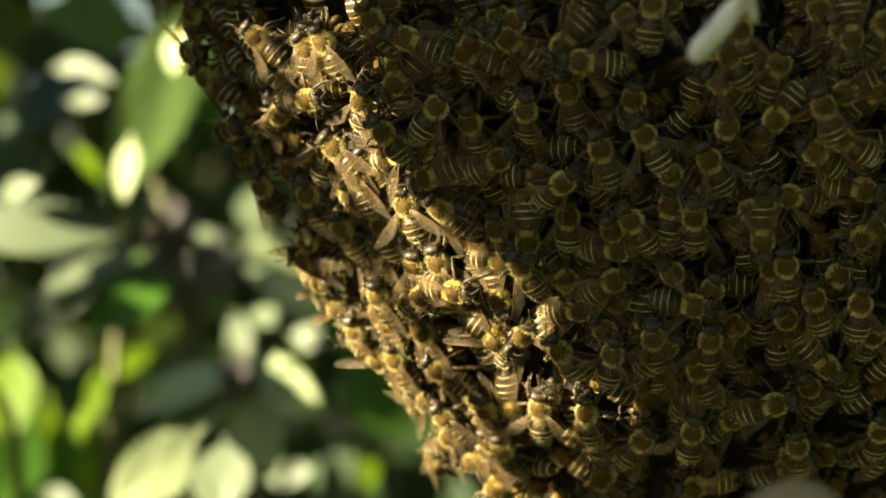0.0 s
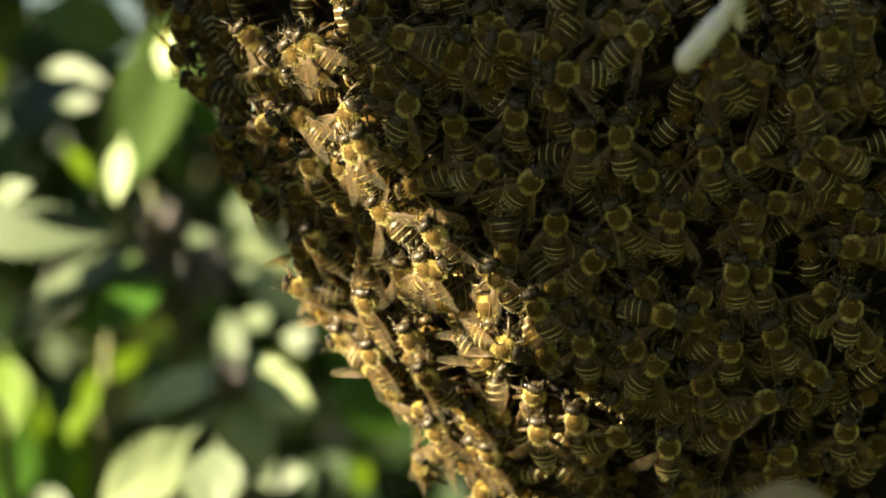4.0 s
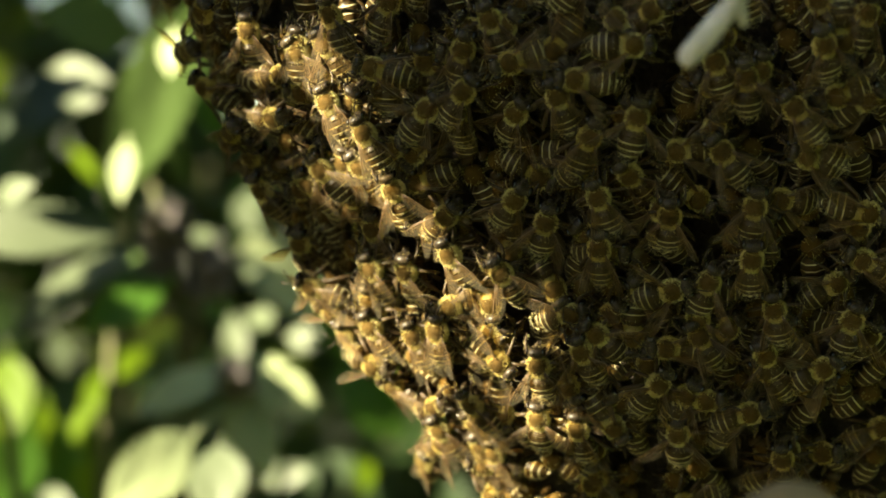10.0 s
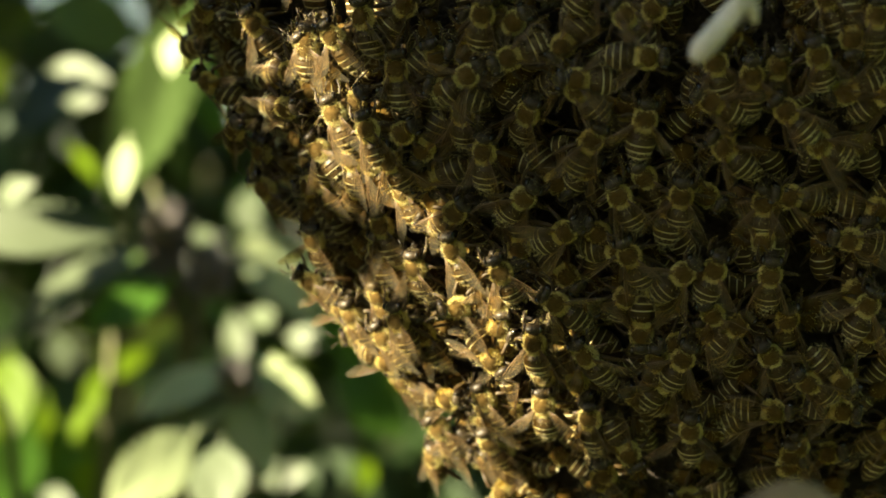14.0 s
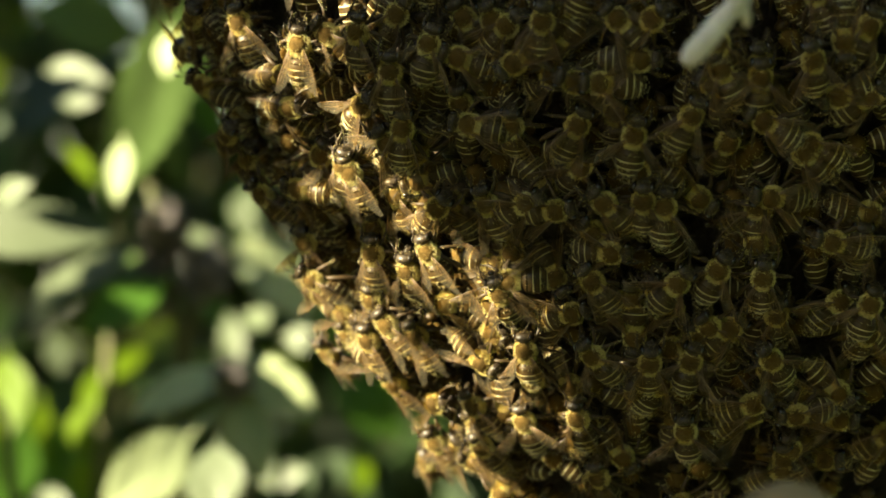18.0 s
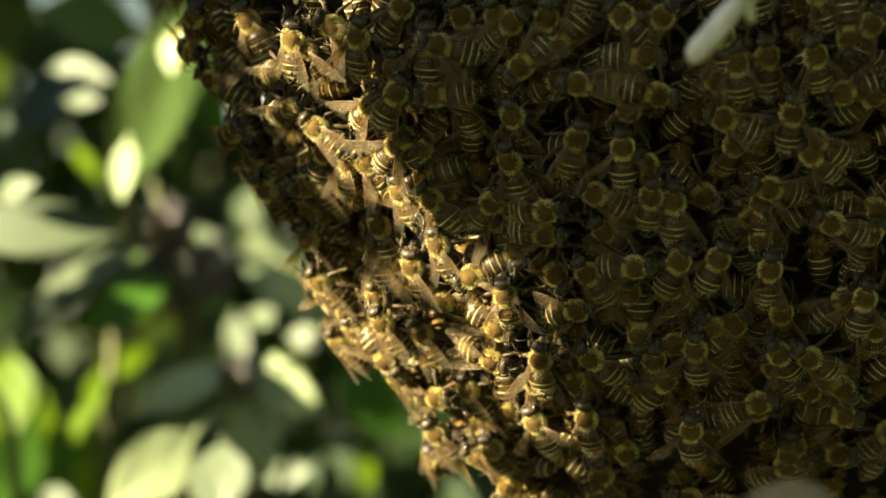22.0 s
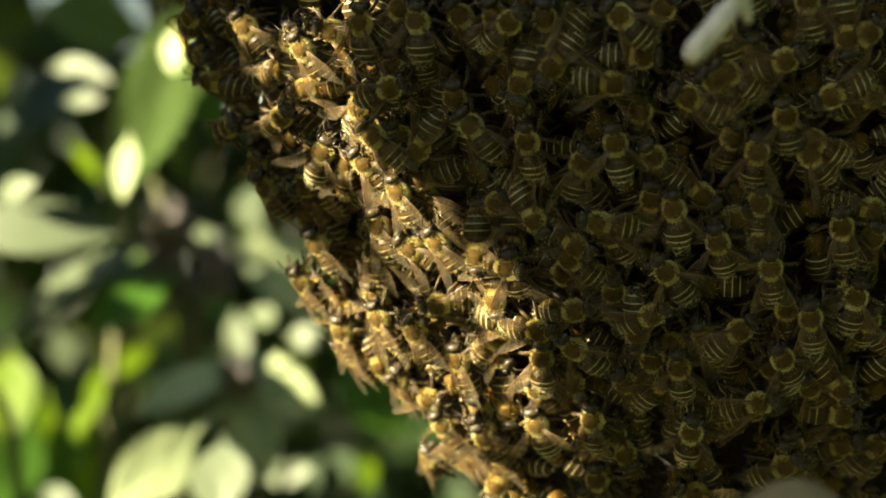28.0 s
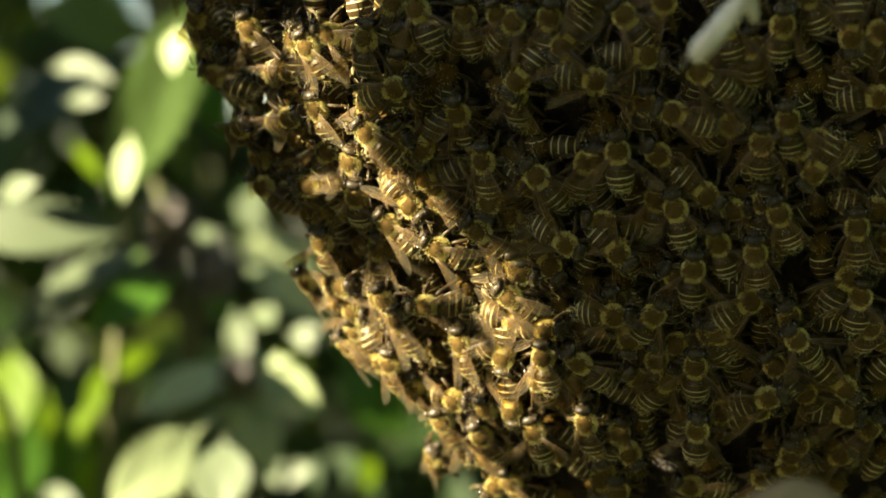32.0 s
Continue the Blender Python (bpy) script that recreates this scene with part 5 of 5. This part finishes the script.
    crawl(58, [(16.5, 7.6, -34.9, -30), (18.5, 7.2, -35.2, -30), (19, 7.6, -35.3, -30), (20, 10.1, -36.2, -30), (20.5, 10.1, -36.3, -30), (22, 8.3, -36.0, -30), (24, 7.7, -35.6, -30), (25, 7.2, -34.1, -30), (25.5, 7.2, -34.0, -30), (27.5, 10.1, -34.3, -30), (28, 7.4, -34.0, -30), (28.5, 6.4, -34.0, -30), (30.5, 6.9, -34.3, -30), (32, 6.0, -33.8, -30)])
    crawl(59, [(18, 28.1, -40.5, -12)])
    crawl(60, [(18, -9.2, 31.7, -2)])
    crawl(61, [(18, -12.3, -0.6, -7)])
    crawl(62, [(18, 37.2, -20.3, 0)])
    crawl(63, [(18, -8.2, -23.9, -32)])
    crawl(64, [(0, -7.4, 37.2, -71), (0.5, -6.2, 38.2, -71), (1, -6.0, 38.6, -71), (3, -6.2, 38.3, -71), (5.5, -6.0, 39.2, -71), (6, -4.5, 38.4, -71), (6.5, -4.1, 37.7, -71), (7.5, -5.0, 35.8, -71), (8.5, -8.2, 32.2, -71), (9, -9.5, 31.5, -71), (9.5, -11.2, 31.6, -71), (10, -11.8, 32.5, -71), (10.5, -10.2, 34.2, -72), (17, 7.5, 22.5, -74), (17.5, 7.2, 23.1, -74), (18, 5.1, 22.4, -75), (22, -1.8, 27.2, -99), (22.5, -2.8, 23.6, -93), (23, -2.9, 21.0, -88), (25.5, 3.4, 20.8, -61), (27.5, 3.4, 22.7, -39), (28, 4.9, 21.6, -39), (28.5, 6.2, 21.5, -39), (29.5, 9.6, 22.6, -39), (30.5, 8.8, 20.4, -39), (31, 10.6, 18.7, -39), (32, 15.9, 12.4, -39)])
    crawl(65, [(9.5, 21.4, 27.7, -18), (10.5, 20.8, 27.1, -24), (11.5, 21.8, 26.3, -30), (17.5, 24.5, 30.3, -67), (19, 22.8, 29.3, -76), (20.5, 22.2, 29.2, -85), (24.5, 26.2, 29.0, -94), (25.5, 26.6, 29.1, -94)])
    crawl(66, [(9.5, 74.1, 10.3, 94), (10, 76.5, 6.8, 94)])
    crawl(67, [(9.5, 56.4, 7.7, 5)])
    crawl(68, [(9, 57.8, -3.9, -6), (9.5, 58.1, -7.6, -6), (10.5, 61.7, -13.7, -16), (11.5, 63.9, -20.4, -26), (12, 64.9, -21.8, -31), (18, 63.5, -29.4, -90), (22.5, 65.2, -19.2, -50), (24, 66.8, -19.0, -37), (25.5, 66.8, -19.4, -24), (27.5, 64.8, -15.5, -6), (29, 67.2, -7.3, -13), (29.5, 66.6, -5.1, -15), (30.5, 63.9, -0.5, -19), (31.5, 59.2, 5.8, -21)])
    crawl(69, [(9.5, 9.1, 41.1, -19)])
    crawl(70, [(9.5, 5.3, -27.6, -37), (12, 8.5, -27.9, -34), (13, 6.8, -26.8, -32), (17.5, 6.3, -29.2, -32), (18.5, 5.6, -26.4, -32), (19, 4.0, -25.4, -31), (20, 2.4, -25.0, -31), (21, 2.7, -25.3, -31), (22.5, 4.4, -25.5, -30), (25.5, 1.7, -20.6, -24), (27.5, 3.3, -21.2, -21), (28, 2.7, -20.3, -20), (28.5, 2.5, -20.5, -19), (31, 2.3, -17.4, -14)])
    crawl(71, [(9.5, 61.3, -37.2, -6)])
    crawl(72, [(27.5, 31.6, 41.1, -47)])
    crawl(73, [(20, 30.2, -0.4, 85), (21, 32.8, -2.6, 85), (22, 33.7, -3.5, 85), (23, 34.2, -8.6, 85), (24, 36.7, -11.7, 85), (24.5, 37.7, -12.4, 85), (25, 38.0, -12.3, 85), (25.5, 37.4, -12.1, 85), (31, 36.7, -12.3, 24)])
    crawl(74, [(27.5, 6.7, -30.8, -41), (31, 11.4, -42.1, -32)])
    crawl(75, [(27.5, -25.1, 35.3, -30), (31, -25.0, 35.7, -22)])
    crawl(76, [(27.5, 48.6, 29.5, -56)])
    crawl(77, [(27.5, 60.7, -39.2, 56)])
    crawl(78, [(27.5, -4.4, -15.5, -27), (31, -8.8, -13.3, -27)])
    crawl(79, [(27.5, -8.0, 9.8, -18)])
    crawl(80, [(27.5, -11.8, 3.7, -13), (31, -10.3, 3.8, -45)])
    crawl(81, [(27.5, -21.6, 16.9, 21)])
    crawl(82, [(27.5, 11.7, 40.1, 51)])
    crawl(83, [(27.5, 27.4, -41.7, -11)])
    crawl(84, [(31, 46.0, 9.4, 124)])
    crawl(85, [(31, -6.8, 7.4, 131)])
    crawl(86, [(31, 11.4, -29.0, 167)])
    crawl(87, [(31, -24.5, 10.9, -101)])
    crawl(88, [(1.5, 10.9, 37.0, -56), (5.5, 14.5, 38.1, -92), (6, 13.4, 38.1, -97), (7, 14.0, 36.5, -99), (8, 15.1, 36.0, -102), (9, 14.9, 34.2, -104), (10, 12.9, 33.6, -107), (12, 10.0, 34.5, -111), (13, 9.9, 35.8, -114), (14, 11.1, 33.8, -116), (21, 14.6, 33.2, -134), (22.5, 13.2, 31.6, -137), (23.5, 14.5, 30.6, -140), (24.5, 16.6, 30.1, -142), (25.5, 16.8, 30.5, -145), (27.5, 19.5, 32.2, -150)])
    crawl(89, [(1.5, 20.5, 36.0, -139)])
    crawl(90, [(1.5, 36.6, 43.1, 4), (5.5, 36.1, 37.0, 78), (6, 35.5, 36.4, 87), (7.5, 36.0, 36.4, 88), (8.5, 34.5, 36.3, 89), (9.5, 34.1, 37.1, 90), (11, 35.2, 35.8, 91), (12.5, 34.8, 33.5, 93), (13.5, 35.5, 33.9, 93), (14.5, 35.3, 34.0, 93)])
    crawl(91, [(1.5, 72.0, 37.5, 174)])
    crawl(92, [(1.5, -9.3, 29.4, -133)])
    crawl(93, [(1.5, -3.8, 12.3, -110)])
    crawl(94, [(1.5, -1.2, 6.7, -41), (5.5, 1.0, 1.0, -33), (7, -0.7, -0.8, -30), (8, -0.3, -0.3, -27), (9, 0.5, -1.1, -25), (11, 3.4, -0.6, -21), (13, 2.3, -0.1, -17), (14.5, 0.4, -1.0, -17), (17.5, -2.5, -0.1, -16), (20, -1.4, -1.2, -15), (22.5, -1.3, 0.5, -15), (25.5, -0.8, 0.1, -21), (29, -1.0, 0.9, -41), (29.5, -0.5, 1.3, -41), (30, 1.0, 2.2, -41), (31, 3.0, 1.9, -41), (31.5, 5.6, 2.7, -41)])
    crawl(95, [(1.5, 56.3, 1.2, 174)])
    crawl(96, [(1.5, 60.4, -3.4, -8), (5.5, 49.3, -3.5, 2), (6, 50.8, -3.1, 3), (6.5, 51.8, -4.0, 3), (7, 51.8, -5.1, 3), (7.5, 51.0, -4.4, 3), (8.5, 50.1, 0.0, 3), (10.5, 57.7, -2.3, 3), (11.5, 58.2, -4.1, 3), (14.5, 57.4, -5.3, 3), (19, 57.5, -4.9, 5), (20.5, 58.1, -4.6, 6), (22.5, 57.8, -4.0, 5), (28.5, 58.4, -3.8, -5), (30, 58.1, -4.3, -5), (31, 54.7, -4.5, -5), (31.5, 54.3, -3.0, -5), (32, 54.9, -1.3, -5)])
    crawl(97, [(1.5, 74.0, 1.7, -127), (5.5, 74.6, 1.0, -61), (6.5, 75.5, 0.9, -55), (8, 74.1, -0.8, -60), (10, 75.8, -1.7, -68), (11.5, 77.1, -3.7, -73), (12, 75.1, -2.3, -75), (13.5, 72.4, 0.3, -78), (14.5, 71.3, 1.8, -78), (16.5, 69.2, 2.5, -77), (18.5, 70.3, 1.2, -75), (20.5, 69.1, 3.7, -74), (23.5, 68.9, 4.7, -55), (24.5, 70.2, 4.3, -43), (25, 70.4, 4.2, -37), (25.5, 69.6, 4.2, -31), (27.5, 71.2, 3.2, -6), (29, 71.1, 3.8, -6), (30, 73.5, 2.6, -6), (30.5, 73.8, 2.4, -6), (32, 73.1, 3.3, -6)])
    crawl(98, [(1.5, 46.7, 15.3, -31), (5.5, 50.8, 18.4, -14), (7, 49.4, 18.5, -20), (8, 50.6, 17.9, -27), (13, 50.5, 16.8, -65), (17, 45.8, 19.6, 4), (17.5, 44.2, 21.1, 12), (18, 44.5, 23.8, 21), (18.5, 44.9, 27.6, 32), (20.5, 38.3, 28.2, 78), (21.5, 38.3, 27.2, 100), (27.5, 29.4, 29.2, 93), (28, 30.2, 29.3, 93), (29, 29.9, 29.4, 93), (30, 28.7, 29.2, 93), (31, 28.3, 29.8, 93), (32, 26.2, 29.8, 93)])
    crawl(99, [(1.5, 65.4, -9.4, -15), (6, 57.0, -18.9, -42), (6.5, 58.7, -17.9, -42), (7, 58.8, -17.3, -42), (8.5, 58.5, -21.4, -42)])
    crawl(100, [(1.5, 44.7, -22.1, -21), (5.5, 49.8, -24.2, -31), (6, 48.7, -21.2, -32), (6.5, 48.9, -19.1, -32), (8, 48.5, -18.2, -32), (9, 46.5, -15.5, -32)])
    crawl(101, [(1.5, 43.7, -33.2, 8), (5.5, 40.4, -35.3, 4), (7.5, 40.9, -35.1, 3), (10.5, 43.0, -32.4, 1), (12, 43.1, -33.1, -1), (18.5, 43.7, -32.4, -3), (22.5, 43.9, -32.9, -3), (24.5, 44.4, -32.4, 1), (28, 44.2, -33.2, 7), (32, 44.5, -32.9, 7)])
    crawl(102, [(1.5, 34.6, -34.7, 35), (8.5, 29.2, -28.7, 128), (9, 30.2, -30.3, 135), (9.5, 30.7, -31.3, 142), (12, 32.7, -31.8, 142), (13, 32.4, -32.2, 142), (13.5, 32.1, -33.5, 142), (14, 32.3, -36.7, 142)])
    crawl(103, [(1.5, 62.4, -35.7, -8)])
    crawl(104, [(1.5, 6.8, -29.1, -19)])
    crawl(105, [(1.5, 9.9, -36.2, -20)])
    crawl(106, [(1.5, -16.4, 12.3, -20), (5.5, -13.6, 22.0, -26), (6, -13.0, 20.6, -27), (6.5, -13.0, 20.4, -27), (7.5, -13.3, 21.3, -27), (10, -13.3, 20.8, -27), (12.5, -14.3, 21.0, -28), (14.5, -14.2, 20.8, -18), (16.5, -8.8, 20.4, -6), (17.5, -7.2, 21.0, 1), (18.5, -6.8, 22.1, 7), (19, -7.7, 23.8, 10), (19.5, -10.6, 26.1, 13), (24, -7.9, 28.4, 42), (28.5, -10.0, 28.4, 70), (29, -9.8, 28.8, 73), (30, -7.8, 29.6, 73), (31, -9.2, 29.4, 73), (32, -9.6, 28.3, 73)])
    crawl(107, [(1.5, -4.8, -8.9, 48), (6, 4.1, 1.7, 45), (8, 4.1, 2.7, 45), (10, 1.2, 6.2, 44), (11.5, -2.2, 6.6, 43), (12, -2.3, 6.8, 43), (13.5, -1.1, 6.2, 42), (14.5, 2.5, 6.1, 42), (17, 0.6, 5.9, 40), (17.5, -0.1, 6.2, 40), (18, -0.8, 7.6, 40), (18.5, -0.3, 8.6, 40), (19.5, 2.3, 6.0, 39), (20.5, 2.1, 6.0, 39), (21, 3.2, 6.9, 39), (21.5, 5.5, 8.0, 38), (22.5, 9.5, 7.8, 38)])
    crawl(108, [(1.5, -16.4, -15.0, -22)])
    crawl(109, [(1.5, -9.3, -20.1, -23), (5.5, -12.3, -17.2, -26), (6.5, -10.9, -14.3, -27), (7.5, -10.2, -13.2, -28), (10.5, -12.4, -13.9, -32), (11, -11.6, -16.9, -32), (11.5, -11.1, -17.6, -33), (12.5, -11.5, -17.6, -34), (14, -11.3, -16.2, -34), (14.5, -11.4, -16.4, -34), (16.5, -9.5, -13.4, -34)])
    crawl(110, [(1.5, -1.7, -22.1, -49), (8.5, -0.9, -22.4, -11), (9, 0.1, -20.7, -8), (9.5, 0.3, -17.6, -5), (10, -0.4, -14.4, -6), (11, -4.6, -9.7, -8), (16.5, -12.7, -16.1, -17), (18.5, -13.0, -16.1, -21), (20.5, -11.8, -15.6, -24), (22, -11.2, -13.7, -27), (23, -11.1, -13.7, -24), (24, -11.3, -14.6, -22), (24.5, -11.1, -14.3, -20), (25.5, -11.1, -12.4, -18), (27.5, -17.2, -12.2, -13), (28, -18.1, -15.1, -13), (31, -10.3, -20.9, -14)])
    crawl(111, [(1.5, -12.3, -8.9, -10)])
    crawl(112, [(1.5, -25.0, 9.2, -14), (6, -19.8, 21.0, -29), (6.5, -21.4, 23.3, -28), (7, -22.2, 24.8, -28), (7.5, -22.6, 25.3, -28), (9, -20.6, 26.6, -27), (11, -19.1, 26.1, -25), (11.5, -19.2, 25.6, -25), (12, -20.1, 25.8, -25), (14.5, -20.3, 23.0, -23), (17, -16.9, 16.1, -22), (18.5, -15.7, 12.7, -24), (19, -16.1, 15.0, -27), (22, -23.0, 21.2, -45), (22.5, -20.4, 21.8, -45), (24.5, -12.9, 19.7, -45), (25.5, -12.5, 20.1, -46), (28.5, -12.5, 19.6, -46), (30.5, -11.8, 20.3, -46), (31.5, -14.2, 20.0, -46)])
    crawl(113, [(1.5, -18.9, 3.2, -21), (5.5, -22.9, 1.9, -26), (6, -24.0, 4.7, -27), (7.5, -23.2, 11.9, -27)])
    crawl(114, [(1.5, -1.7, -2.9, -21), (6, -1.6, -2.7, -21), (9.5, -11.4, -2.3, -18), (16.5, -20.1, -18.0, -27), (19, -20.1, -18.5, -30), (21, -18.5, -18.2, -32), (22.5, -19.0, -17.0, -34), (23.5, -18.4, -17.4, -34), (24.5, -17.7, -16.6, -34), (25.5, -16.2, -17.1, -34), (28, -17.0, -19.1, -34), (29, -18.7, -16.7, -34), (29.5, -18.8, -16.6, -34), (31, -17.7, -17.7, -34)])
    crawl(115, [(1.5, 70.3, 19.3, -62), (5.5, 69.8, 18.6, -59), (6, 66.0, 19.0, -59)])
    crawl(116, [(0, -2.6, -37.5, 6), (32, -2.6, -37.5, 6)])
    crawl(117, [(23.6, 9.0, -14.4, 118), (25.5, 12.0, -13.6, 98)])
    crawl(118, [(27.5, 9.5, -2.6, 96), (28.5, 13.0, -4.6, 105)])
    crawl(119, [(21.5, -2.6, 8.4, -40), (22.5, -2.4, 8.2, -40)])
    crawl(120, [(17.2, -17.0, 15.6, 4), (18.2, -17.4, 15.0, 12)])

    for k, (ob, (u, v)) in enumerate(zip(STAYERS, STATIONS)):
        rng = random.Random(900 + k)
        h = rng.gauss(0, 42)
        edge = u * 1.05 - AXIS < -0.88 * girth(v * 1.05)
        if edge:
            h *= 1.9
        elif rng.random() < 0.12:
            h += 180
        roll, pitch, lift = rng.uniform(-16, 16), rng.uniform(6, 30), rng.uniform(-0.4, 5.5 if edge else 3.0)
        knots = [0, 5, 10, 14, 19, 24, 28, 32]
        drift = [(0.0, 0.0, 0.0)]
        for _ in knots[1:]:
            a, b, c = drift[-1]
            drift.append((a * 0.8 + rng.gauss(0, 1.3), b * 0.8 + rng.gauss(0, 1.3), c * 0.8 + rng.gauss(0, 13)))
        if edge:
            drift = [(abs(a), b * 0.4, c) for a, b, c in drift]
        poses = []
        for t in beat:
            a, b, c = [float(np.interp(t, knots, [d[q] for d in drift])) for q in range(3)]
            du, dv = swing(t)
            poses.append((t, perch(u + a + du, v + b + dv, h + c, lift, roll, pitch)))
        walk(ob, poses)


motions()
